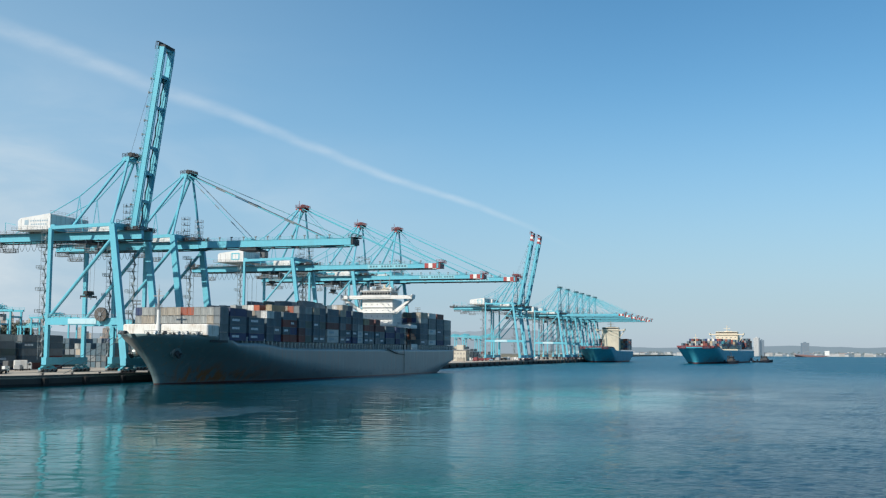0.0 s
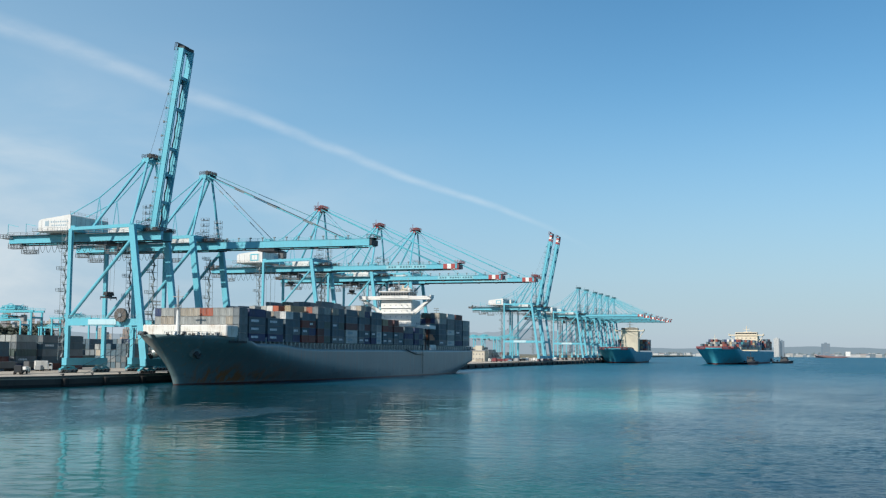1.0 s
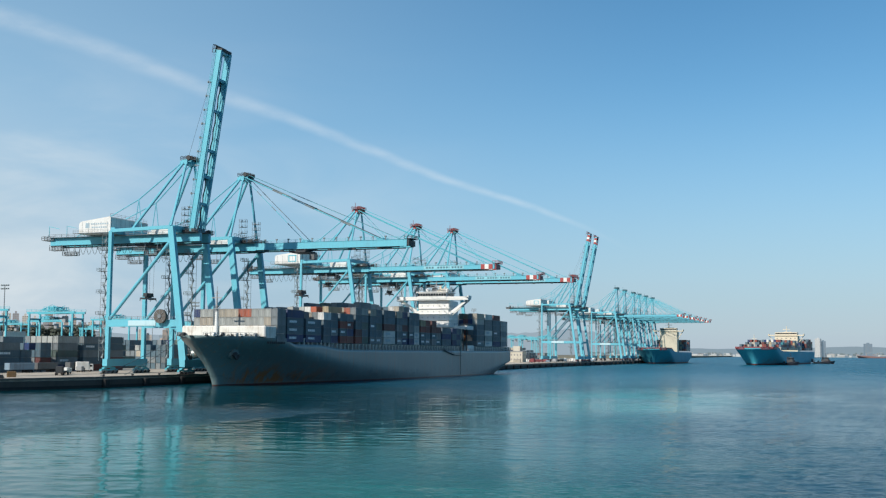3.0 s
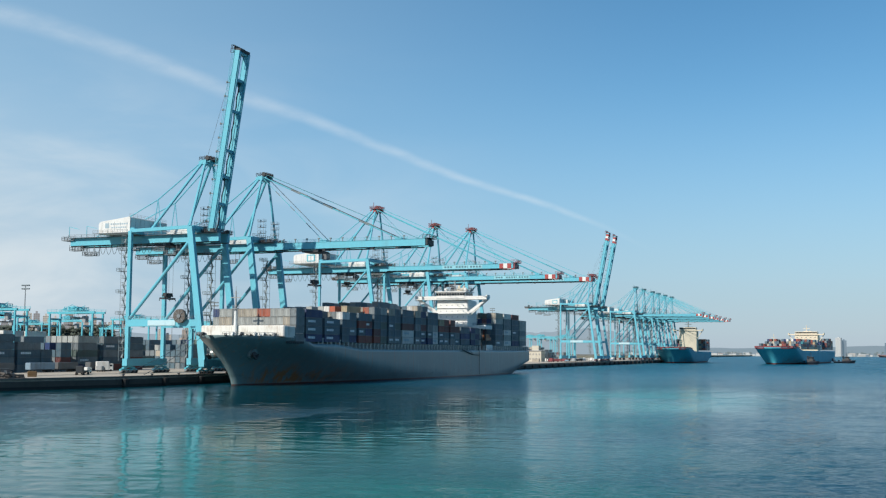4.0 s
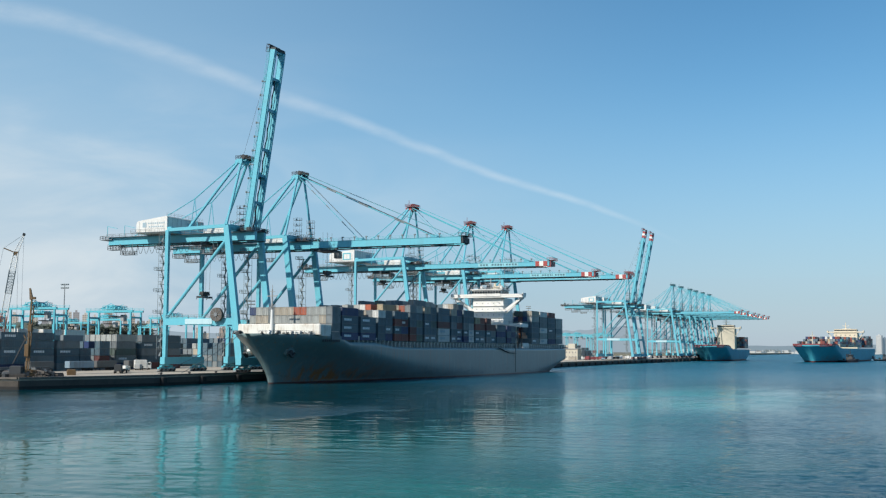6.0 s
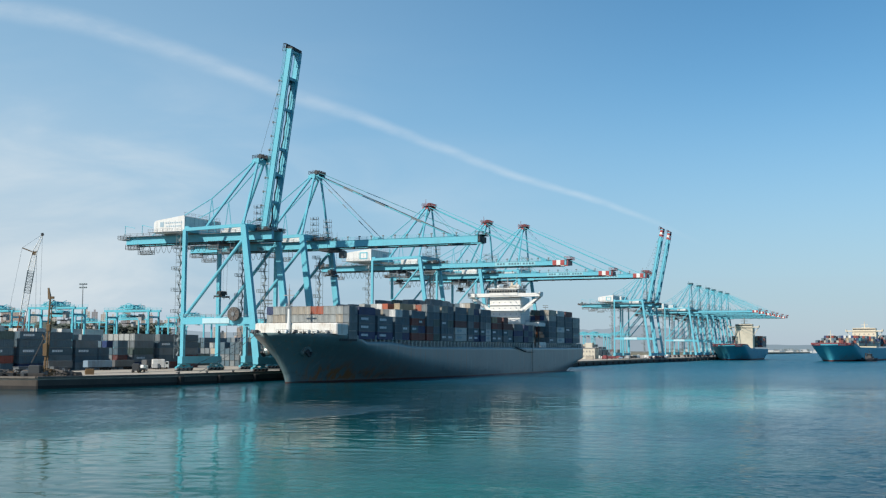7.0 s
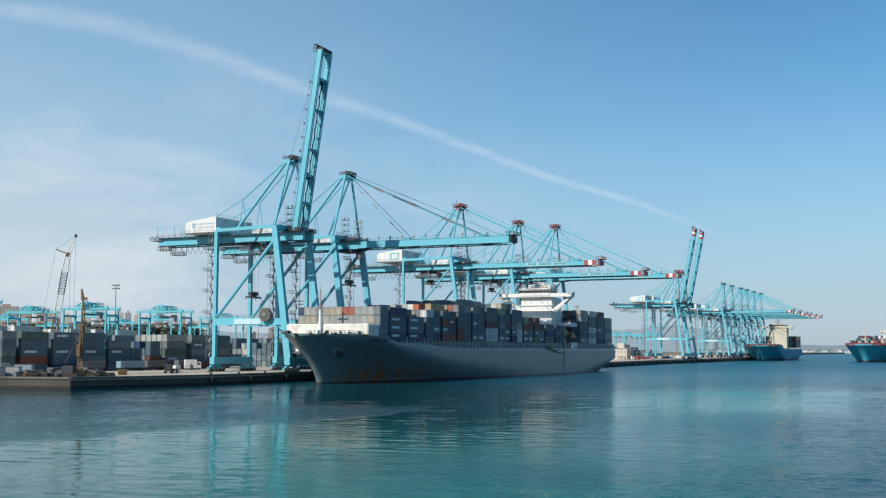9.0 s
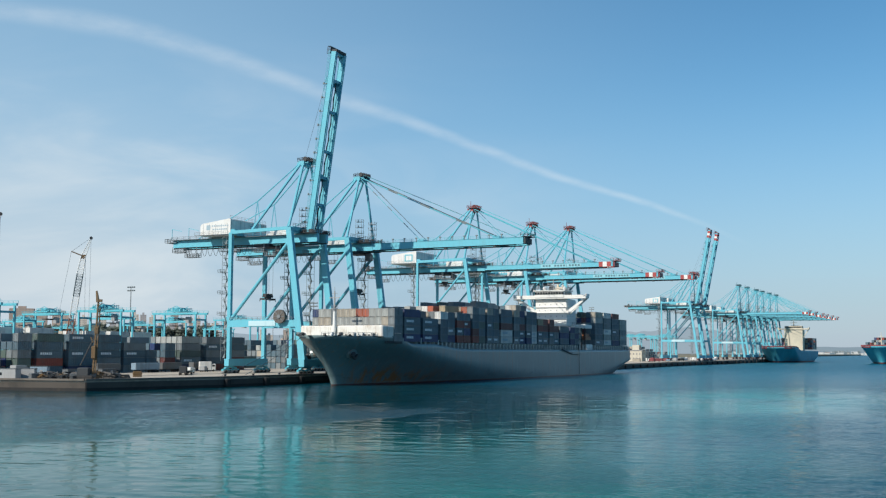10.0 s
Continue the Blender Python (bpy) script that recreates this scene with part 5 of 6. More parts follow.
def build_yard():
    first = build_yard_crane(pose(-338, 419, QZ))
    for x, y in ((-345, 378), (-402, 402), (-338, 306), (-425, 470), (-380, 520), (-440, 540), (-520, 500), (-520, 600), (-560, 742), (-610, 560), (-480, 880), (-430, 985), (-640, 660), (-400, 1075), (-520, 1010), (-450, 700), (-370, 1250), (-352, 1230), (-345, 1290), (-392, 1400), (-333, 1262)):
        copy_thing(first, pose(x, y, QZ))
    # stacked boxes in blocks behind the apron; ends towards the camera catch the light
    rnd = random.Random(3)
    pal = ["slate"] * 10 + ["grey"] * 8 + ["green"] * 3 + ["maroon"] + ["navy"] + ["pale grey"] * 2 + ["beige"]
    rest, slots = B(), list(CONT)
    # front row: start along the quay, length, colours from the ground up
    row = [(262.5, 12.19, "sgss"), (281.8, 6.06, "segsg"), (290.3, 12.19, "srSse"), (305.2, 12.19, "nsSsS"), (319.6, 12.19, "sgSss"), (333.4, 12.19, "gsSg"),
           (346.0, 6.06, "gss"), (357.0, 6.06, "smss"), (367.0, 12.19, "nGegp"), (383.0, 12.19, "rsgSg"), (397.5, 12.19, "rmgss"), 
           (441.5, 12.19, "sgss"), (456.0, 12.19, "smgs"), (471.0, 12.19, "nsgs"), (486.0, 12.19, "gssp"), (501.0, 12.19, "sSgs"), (516.0, 12.19, "mgss")]
    step = TIER
    for y, ln, code in row:
        for r in range(6):
            for k, ch in enumerate(code):
                col = TONES[ch.lower()] if r == 0 or rnd.random() < 0.5 else rnd.choice(pal)
                x, z = -296 - r * 2.7, QZ + 0.02 + k * step
                if r == 0:
                    container(col, ln, x, y, z, "containers in the yard", "in a yard stack", BLUELOGO if ch.isupper() else None)
                elif k < len(code) - (rnd.random() < 0.3):
                    rest.bev(x - CW / 2, x + CW / 2, y, y + ln, z, z + CH, 0.07, slots.index(col))
    for bx, x0 in enumerate((-326, -356, -392, -430, -470, -520, -570)):
        y = 240.0 if bx < 3 else 270.0
        while y < 1250:
            if rnd.random() < 0.12:
                y += 14.5
                continue
            pale = (bx == 0 and 286 < y < 320) or (bx == 1 and 372 < y < 410)
            tiers0 = 6 if pale else rnd.choice((3, 4, 4, 5, 5))
            if bx == 0 and 405 < y < 460:
                tiers0 = 2
            own = rnd.choice(pal)
            for r in range(6):
                x = x0 - r * 2.7
                for k in range(max(1, tiers0 - (rnd.random() < 0.25))):
                    col = own if rnd.random() < 0.55 else rnd.choice(pal)
                    if pale and k >= 4:
                        col = rnd.choice(("white", "white", "beige", "pale grey"))
                    z = QZ + 0.02 + k * step
                    if r < 2 or k >= tiers0 - 2 or y < 420:
                        rest.bev(x - CW / 2, x + CW / 2, y, y + 12.19, z, z + CH, 0.07, slots.index(col))
            y += 15.2
    ob = part("container_stack", rest, [CONT_MAT[c] for c in slots])
    tagged(ob, "rows of mixed-colour containers stacked in the yard", "containers", kind="stuff")




# ---------------------------------------------------------------- other vessels
def cargo_ship(label, at, L, W, deck, fcl, rake, hull_mat, house_y, house_z, cargo, house_mat, seed, deck_mat=None, loaded=0.9):
    """A container ship seen from afar; bow at y=0."""
    ship = thing("container_ship", label, "container ship", at=at)
    hull, top, breadth = make_hull("hull", L, W, deck, fcl, rake, hull_mat, ship, ent=(72.0, 34.0))
    w = W / 2
    b = B()
    b.bev(-w + 1.5, w - 1.5, 12, 32, fcl - 0.3, fcl + 1.5, 0.2)
    for s in (-1, 1):
        for y in range(4, 46, 6):
            b.beam((s * breadth(y, fcl) * 0.99, y, top(y)), (s * breadth(y + 6, fcl) * 0.99, y + 6, top(y + 6)), 0.3, 2.6)
    part("bulwark", b, deck_mat or WHITE, ship)
    b = B()
    b.bev(-w + 7.5, w - 7.5, house_y, house_y + 15, deck, house_z, 0.4)
    house = part("deckhouse", b, house_mat, ship)
    b = B()
    b.bev(-w, w, house_y - 1, house_y + 5, house_z, house_z + 1.2, 0.2)
    b.bev(-w + 8, w - 8, house_y - 1, house_y + 10, house_z + 1.0, house_z + 4.2, 0.4)
    for s in (-1, 1):
        b.bev(s * (w - 0.6) - 0.6, s * (w - 0.6) + 0.6, house_y - 1, house_y + 5, house_z + 1.2, house_z + 2.5, 0.1)
        b.beam((s * (w - 1), house_y + 2, house_z), (s * (w - 7), house_y + 2, house_z - 9), 0.9, 0.8)
    bridge = part("bridge", b, house_mat, ship)
    b = B()
    b.box(-w + 8.5, w - 8.5, house_y - 1.08, house_y - 0.9, house_z + 2.2, house_z + 3.5)
    part("window_band", b, GLASS, bridge)
    for k in range(4 if W > 40 else 0):
        for i in range(5):
            b = B()
            z, x = house_z - 3.5 - 3.2 * k, (i - 2) * (W - 16) / 5
            b.box(x - 0.8, x + 0.8, house_y - 0.08, house_y + 0.1, z, z + 1.0)
            part("window", b, FARGLASS, house)
    b = B()
    b.tube((0, house_y + 4, house_z + 4), (0, house_y + 4, house_z + 12), 0.7, 8, r2=0.3)
    b.beam((-4, house_y + 4, house_z + 8), (4, house_y + 4, house_z + 8), 0.4, 0.5)
    part("mast", b, house_mat, ship)
    b = B()
    b.bev(-5, 5, house_y + 10, house_y + 18, house_z - 2, house_z + 5, 0.6)
    part("funnel", b, house_mat, ship)
    b = B()
    b.tube((0, 14, fcl), (0, 14, fcl + 14), 0.5, 8, r2=0.25)
    b.beam((-2.5, 14, fcl + 10), (2.5, 14, fcl + 10), 0.3, 0.3)
    part("foremast", b, house_mat, ship)
    rnd = random.Random(seed)
    slots = list(CONT)
    pal = ["slate"] * 5 + ["grey"] * 3 + ["beige"] * 4 + ["tan"] * 3 + ["rust-red"] * 3 + ["maroon"] * 2 + ["navy"] * 3 + ["orange-red", "teal", "white"]
    c = B()
    n = int(W / 2.52)
    for y0, tiers in cargo:
        for k in range(n):
            x = (k - (n - 1) / 2) * 2.52
            for t in range(max(0, tiers - (rnd.random() < 0.35) - 2 * (rnd.random() > loaded))):
                z = (fcl if y0 < 40 else deck) + 1.6 + t * 2.74
                c.bev(x - 1.2, x + 1.2, y0, y0 + 12.1, z, z + 2.7, 0.08, slots.index(rnd.choice(pal)))
    cargo_ob = part("deck_cargo", c, [CONT_MAT[k] for k in slots], ship)
    cargo_ob["kind"] = "stuff"
    return ship


def tug(at, L, label):
    t = thing("tugboat", label, "tugboat", "harbour tugs", at=at)
    make_hull("hull", L, L * 0.36, 2.0, 3.4, L * 0.05, HULL_TUG, t, fcl_len=L * 0.25, blend=L * 0.35, counter=3.0, ent=(60.0, 60.0), stern_w=0.85)
    b = B()
    b.bev(-2.8, 2.8, L * 0.25, L * 0.58, 2.0, 5.2, 0.3)
    h = part("deckhouse", b, DULLDARK, t)
    b = B()
    b.bev(-2.0, 2.0, L * 0.30, L * 0.46, 5.2, 8.0, 0.4)
    w = part("wheelhouse", b, DULLDARK, t)
    b = B()
    b.box(-2.05, 2.05, L * 0.30 - 0.05, L * 0.46 + 0.05, 6.4, 7.4)
    part("window_band", b, GLASS, w)
    b = B()
    b.tube((0, L * 0.4, 8), (0, L * 0.42, 13), 0.25, 6)
    b.beam((-1.2, L * 0.41, 10.5), (1.2, L * 0.41, 10.5), 0.2, 0.2)
    part("mast", b, DULLDARK, t)
    for s in (-1, 1):
        b = B()
        b.tube((s * 1.6, L * 0.54, 5), (s * 1.6, L * 0.55, 8.6), 0.55, 10)
        part("funnel", b, DARK, t)
    b = B()
    b.tube((-0.9, L * 0.74, 3.0), (0.9, L * 0.74, 3.0), 0.9, 12)
    part("winch", b, DARK, t)
    return t


VESSELS = []


def build_vessels():
    cargo = [(26, 1), (44, 2)] + [(58 + 14 * k, 3 + (k % 3 == 1)) for k in range(11)] + [(250, 4), (264, 5), (278, 5), (292, 5)]
    a = cargo_ship("blue-hulled container ship under way, laden, cream superstructure", pose(-98, 1206, 0, 0, 0, -5.5), 322, 42.0, 14.5, 17.5, 15, HULL_BLUE, 226, 33.5, cargo, CREAM, 4, deck_mat=DEEPRED)
    t1 = tug(pose(-54, 1258, 0, 0, 0, 66), 23, "dark tugboat working beside the blue ship's bow")
    t2 = tug(pose(-22, 1462, 0, 0, 0, 70), 28, "dark tugboat trailing the blue ship's stern")
    VESSELS.extend((a, t1, t2))
    cargo = [(150 + 14 * k, 5) for k in range(3)]
    cargo_ship("blue container ship berthed below the far cranes, mostly unladen", pose(-213, 1262, 0), 205, 36.0, 13.0, 16.5, 14, HULL_BLUE, 128, 38, cargo, DULLCREAM, 9, deck_mat=DEEPRED)
    # small coaster out in the bay
    s = thing("cargo_ship", "small red-brown cargo ship with a white deckhouse, far out", "cargo ship", at=pose(3, 3880, 0, 0, 0, -90))
    make_hull("hull", 118, 18, 5.0, 8.0, 5, HULL_FAR, s)
    b = B()
    b.bev(-7.5, 7.5, 96, 111, 5, 20, 0.5)
    h = part("deckhouse", b, WHITE, s)
    b = B()
    b.box(-7.6, 7.6, 95.9, 96.2, 16, 18)
    part("window_band", b, GLASS, h)
    for y in (30, 62):
        b = B()
        b.tube((0, y, 5), (0, y, 17), 0.9, 8)
        b.beam((0, y, 15), (0, y + 18, 19), 0.9, 0.9)
        part("deck_crane", b, GREYP, s)
    # foam wake behind the tug, a long thin streak lying on the water
    w, rnd = B(), random.Random(8)
    for k in range(150):
        x = -6 + k * 3.4
        y = 1466 + 0.10 * (x + 6) + rnd.uniform(-4, 4)
        l, d = rnd.uniform(3, 10), rnd.uniform(0.8, 2.2) * (1 + k / 120)
        pts = [(x - l, y, 0.03), (x - l * 0.4, y - d, 0.05), (x + l * 0.5, y - d * 0.8, 0.05), (x + l, y, 0.03), (x + l * 0.4, y + d, 0.05), (x - l * 0.5, y + d * 0.8, 0.05)]
        w.add(pts, [(0, 1, 2, 3, 4, 5)])
    foam = part("foam_wake", w, paint("sea_foam", (0.70, 0.75, 0.76), 0.7, wear=0.5, streak=False, dirt=(0.1, 0.25, 0.3)))
    tagged(foam, "thin pale streak of foam behind the tug", "wake", kind="stuff")


# ---------------------------------------------------------------- quay clutter, far town, plants
def build_quay_things():
    # terminal office near the far berth
    o = thing("office_building", "off-white two-storey terminal office on the quay", "building", at=pose(-281, 968, QZ))
    b = B()
    b.bev(-6, 6, -6, 6, 0, 9.2, 0.2)
    part("wall", b, OFFICE, o)
    b = B()
    b.box(-6.5, 6.5, -6.5, 6.5, 9.2, 9.8)
    part("roof", b, GREYP, o)
    b = B()
    b.bev(-3.5, 3.0, -3.5, 3.5, 9.8, 14, 0.2)
    part("roof_room", b, OFFICE, o)
    wm = B()
    wm.box(-0.5, 0.5, -0.06, 0.06, -0.8, 0.8)
    wm = wm.mesh("window", [FARGLASS])
    for z in (2.4, 6.4):
        for k in range(4):
            w = new("window", wm)
            w.parent = o
            w.location = (-4.2 + 2.8 * k, -6.0, z)
            w = new("window", wm)
            w.parent = o
            w.matrix_basis = pose(6.0, -4.2 + 2.8 * k, z, 0, 0, 90)

    # piling rig: a stout leaning leader on a crawler
    rig = thing("piling_rig", "weathered yellow-brown piling rig on the quay edge", "piling rig", at=pose(-231.5, 249.5, QZ, 0, 0, 20))
    b = B()
    b.beam((0, 0, 1.5), (1.0, 0, 22.0), 0.5, 0.5, w2=0.4, h2=0.4)
    b.beam((0.7, 0, 2.0), (1.6, 0, 20.5), 0.26, 0.26)
    b.bev(-0.5, 0.9, -0.6, 0.6, 6.0, 9.5, 0.2)
    b.bev(0.2, 1.5, -0.5, 0.6, 13.0, 15.0, 0.2)
    b.beam((-0.2, 0, 10.5), (-0.9, 0, 12.0), 0.3, 0.3)
    for k in range(12):
        z = 3 + k * 1.6
        b.beam((0.06 * z, -0.5, z), (0.06 * z + 0.8, 0.4, z + 1.2), 0.15, 0.15)
    part("leader", b, YELLOW, rig)
    b = B()
    b.beam((0.9, 0, 22.0), (0.4, 0, 25.2), 0.9, 0.8, w2=0.4, h2=0.4)
    b.beam((1.1, 0, 22.4), (2.1, 0, 22.4), 0.6, 0.7)
    part("leader_head", b, YELLOW, rig)
    b = B()
    b.bev(-4.2, -0.6, -1.5, 1.5, 1.2, 3.4, 0.3)
    part("cab", b, DARK, rig)
    b = B()
    b.beam((-3.8, 0, 4.0), (0.6, 0, 13.0), 0.3, 0.3)
    part("backstay", b, DARK, rig)
    for y in (-1.9, 1.9):
        b = B()
        b.bev(-5.0, 1.0, y - 0.45, y + 0.45, 0, 1.2, 0.35)
        part("track", b, RUBBER, rig)

    # lattice-boom crawler crane
    lc = thing("crawler_crane", "white lattice-boom crawler crane with a dark boom section", "crawler crane", at=pose(-351, 361, QZ, 0, 0, 40))
    lc.scale = (1.26, 1.26, 1.26)
    b = B()
    b.lattice((0, 0, 2.4), (2.0, 0, 17.0), 1.9, 8, 0.12)
    boom = part("lower_boom", b, ORANGE, lc)
    b = B()
    b.lattice((2.0, 0, 17.0), (3.0, 0, 24.5), 1.9, 4, 0.12)
    part("middle_boom", b, WHITE, lc)
    b = B()
    b.lattice((3.0, 0, 24.5), (4.0, 0, 32.0), 1.9, 8, 0.14)
    part("dark_boom", b, STAIR, lc, "dark boom insert")
    b = B()
    b.lattice((4.0, 0, 32.0), (4.9, 0, 38.0), 1.9, 4, 0.12, w2=1.4)
    part("upper_boom", b, WHITE, lc)
    b = B()
    b.lattice((4.9, 0, 38.0), (7.2, 0, 44.0), 1.3, 5, 0.09, w2=0.4)
    part("jib", b, WHITE, lc)
    b = B()
    b.tube((7.2, -0.5, 44.2), (7.2, 0.5, 44.2), 0.5, 12)
    part("head_sheave", b, DARK, lc)
    b = B()
    b.beam((4.9, 0, 38.0), (1.0, 0, 39.5), 0.35, 0.35)
    b.box(4.2, 5.6, -0.7, 0.7, 37.2, 38.4)
    part("strut", b, YELLOW, lc)
    b = B()
    b.rope((1.0, 0, 39.5), (7.2, 0, 44.2), 0.06)
    b.rope((1.0, 0, 39.5), (-4.5, 0, 5.0), 0.05)
    b.rope((7.2, 0, 44.0), (7.2, 0, 12.0), 0.05)
    b.rope((5.6, 0, 38.0), (5.9, 0, 14.0), 0.05)
    part("rope", b, ROPE, lc)
    b = B()
    b.bev(-6.0, 1.6, -1.9, 1.9, 1.6, 4.6, 0.3)
    part("upper_works", b, DARK, lc)
    for y in (-2.4, 2.4):
        b = B()
        b.bev(-4.0, 4.0, y - 0.5, y + 0.5, 0, 1.5, 0.4)
        part("track", b, RUBBER, lc)

    copy_thing(lc, pose(-407.6, 361, QZ, 0, 0, 40)).scale = (1.56, 1.56, 1.56)
    # light masts
    for x, y, h in ((-345, 393.5, 36), (-300, 262, 28), (-520, 760, 34), (-330, 800, 30), (-360, 560, 30), (-290, 457.6, 30.6), (-290, 871.1, 43.2)):
        m = thing("light_mast", "tall galvanised floodlight mast in the terminal", "light mast", "light masts", at=pose(x, y, QZ))
        b = B()
        b.tube((0, 0, 0), (0, 0, h), 0.32, 8, r2=0.16)
        part("pole", b, STEEL, m)
        for k in range(2):
            b = B()
            b.box(-1.9, 1.9, -0.12, 0.12, h - 0.1 - 1.5 * k, h + 0.1 - 1.5 * k)
            part("cross_arm", b, STEEL, m)
            for i in range(4):
                b = B()
                x = -1.7 + 1.13 * i
                b.beam((x, -0.25, h + 0.35 - 1.5 * k), (x, 0.35, h + 0.1 - 1.5 * k), 0.75, 0.45)
                part("floodlight", b, STAIR, m)

    # terminal tractor with skeletal trailer
    tt = thing("terminal_tractor", "dark terminal tractor with an empty trailer on the apron", "truck", at=pose(-247, 309, QZ, 0, 0, 30))
    b = B()
    b.bev(-1.2, 1.2, -1.6, 0.8, 0.9, 3.1, 0.25)
    part("cab", b, DARK, tt)
    b = B()
    b.box(-1.25, 1.25, -1.3, -0.2, 2.0, 2.7)
    part("window_band", b, GLASS, tt)
    b = B()
    b.box(-1.1, 1.1, 1.0, 13.4, 1.1, 1.4)
    b.box(-0.5, 0.5, -2.8, 12.8, 0.7, 1.1)
    part("trailer", b, DARK, tt)
    for y in (-1.8, 1.4, 10.0, 11.4):
        for x in (-1.05, 1.05):
            b = B()
            b.tube((x - 0.18, y, 0.52), (x + 0.18, y, 0.52), 0.52, 14)
            part("wheel", b, RUBBER, tt)

    def van(x, y, turn, mat, label, l=6.5, h=2.9):
        v = thing("van", label, "van", at=pose(x, y, QZ, 0, 0, turn))
        b = B()
        b.bev(-1.15, 1.15, 0.0, l - 1.8, 0.6, h, 0.15)
        part("body", b, mat, v)
        b = B()
        b.bev(-1.05, 1.05, l - 1.8, l, 0.5, h * 0.78, 0.3)
        part("cab", b, mat, v)
        b = B()
        b.box(-1.07, 1.07, l - 1.5, l - 0.5, h * 0.5, h * 0.7)
        part("window_band", b, GLASS, v)
        for yy in (1.1, l - 1.0):
            for xx in (-0.95, 0.95):
                b = B()
                b.tube((xx - 0.14, yy, 0.42), (xx + 0.14, yy, 0.42), 0.42, 12)
                part("wheel", b, RUBBER, v)
    van(-285, 366, -40, HOUSE, "pale grey box van parked beside the container stacks", 6.5, 3.9)
    van(-277, 352, 75, WHITE, "small white car-sized van on the apron", 4.2, 1.7)
    van(-279, 360, 20, GREYP, "small grey van beside the stacks", 4.8, 2.2)
    van(-282, 268, 15, GREYP, "grey box truck parked on the apron", 8.0, 3.4)
    van(-268, 262, 80, GREYP, "grey van parked on the apron", 6.0, 2.6)
    van(-262, 940, 20, WHITE, "white van parked near the terminal office", 6.0, 2.6)
    van(-258, 985, 80, DEEPRED, "dark red van on the far quay", 6.0, 2.6)
    van(-268, 1090, 10, HOUSE, "pale box van on the far quay", 8.0, 3.4)
    far = random.Random(12)
    for k in range(16):
        tone, mat = far.choice((("dark", DARK), ("grey", GREYP), ("white", HOUSE), ("dark red", DEEPRED), ("pale blue", PALEBLUE)))
        van(-246 - far.uniform(0, 30), 925 + 17 * k + far.uniform(-5, 5), far.uniform(0, 180), mat, "%s van parked below the far cranes" % tone, far.uniform(4.2, 7.5), far.uniform(1.8, 3.4))
    for k in range(12):
        container(far.choice(("slate", "maroon", "grey", "white", "beige")), 6.06, -262 - far.uniform(0, 40), 915 + 22 * k + far.uniform(-6, 6), QZ + 0.01, "containers in the yard", "standing alone on the far apron", None, far.choice((0, 90)))
    van(-262, 330, 20, WHITE, "small white van near the crane", 5.0, 2.2)

    # site huts, heaps, crates and drums round the piling rig
    rnd = random.Random(21)
    kinds = [("site_hut", HUT, "dull grey site hut on the quay", 5.0, 2.4, 2.5), ("crate", YELLOW, "weathered wooden crate on the quay edge", 2.6, 1.8, 1.8),
             ("steel_stack", DARK, "stack of dark steel beams on the quay", 6.0, 1.5, 1.0), ("generator", HUT, "grey site generator on the quay", 2.8, 1.4, 1.7), ("skip", HUT, "grey steel waste skip on the quay", 3.6, 1.8, 1.5),
             ("site_hut", GREYP, "long pale grey site hut on the quay end", 7.5, 2.6, 2.9), ("site_hut", PALEBLUE, "pale blue site hut on the quay", 5.4, 2.6, 3.2)]
    spots = [(-256.3, 241.6, 5), (-255.1, 246.3, 5), (-269.4, 266.9, 6), (-247.7, 243.4, 3), (-245.8, 248.4, 2), (-259.8, 264.3, 4), (-240.9, 247.8, 2), (-251.0, 261.4, 0), (-235.0, 247.8, 2), (-247.7, 263.5, 4), (-239.0, 260.9, 2), (-247.2, 272.6, 0), (-235.8, 263.0, 4), (-242.2, 280.5, 1), (-256.7, 257.6, 3), (-232.3, 249.5, 3), (-236.8, 266.5, 2), (-236.0, 247.2, 3)]
    for x, y, k in spots:
        name, mat, lab, l, w, h = kinds[k]
        o = thing(name, lab, name.replace("_", " "), at=pose(x, y, QZ, 0, 0, rnd.uniform(5, 40) if k > 4 else rnd.uniform(40, 130)))
        b = B()
        if k == 2:
            for i in range(4):
                for j in range(3):
                    z = 0.02 + 0.36 * j
                    b.box(-l / 2 + 0.1 * i, l / 2 - 0.15 * j, -0.8 + 0.42 * i, -0.45 + 0.42 * i, z, z + 0.34)
        else:
            b.bev(-l / 2, l / 2, -w / 2, w / 2, 0.0, h, 0.12)
        part("body", b, mat, o)
        if k in (0, 5, 6):
            b = B()
            b.box(-l / 2 - 0.1, l / 2 + 0.1, -w / 2 - 0.1, w / 2 + 0.1, h, h + 0.12)
            part("roof", b, HUT, o)
            b = B()
            b.box(0.4, 1.3, -w / 2 - 0.03, -w / 2 + 0.02, 0.1, 2.1)
            part("door", b, GREYP, o)
            b = B()
            b.box(-2.0, -0.8, -w / 2 - 0.03, -w / 2 + 0.02, 1.1, 1.9)
            part("window", b, GLASS, o)
        elif k in (1, 4):
            for s in (-1, 1):
                b = B()
                b.box(-l / 2 - 0.06, l / 2 + 0.06, s * w / 2 - 0.05, s * w / 2 + 0.05, h * 0.45, h * 0.6)
                part("batten", b, mat, o)
        elif k == 3:
            b = B()
            b.tube((0.8, 0, h), (0.8, 0, h + 0.6), 0.12, 8)
            part("exhaust", b, DARK, o)
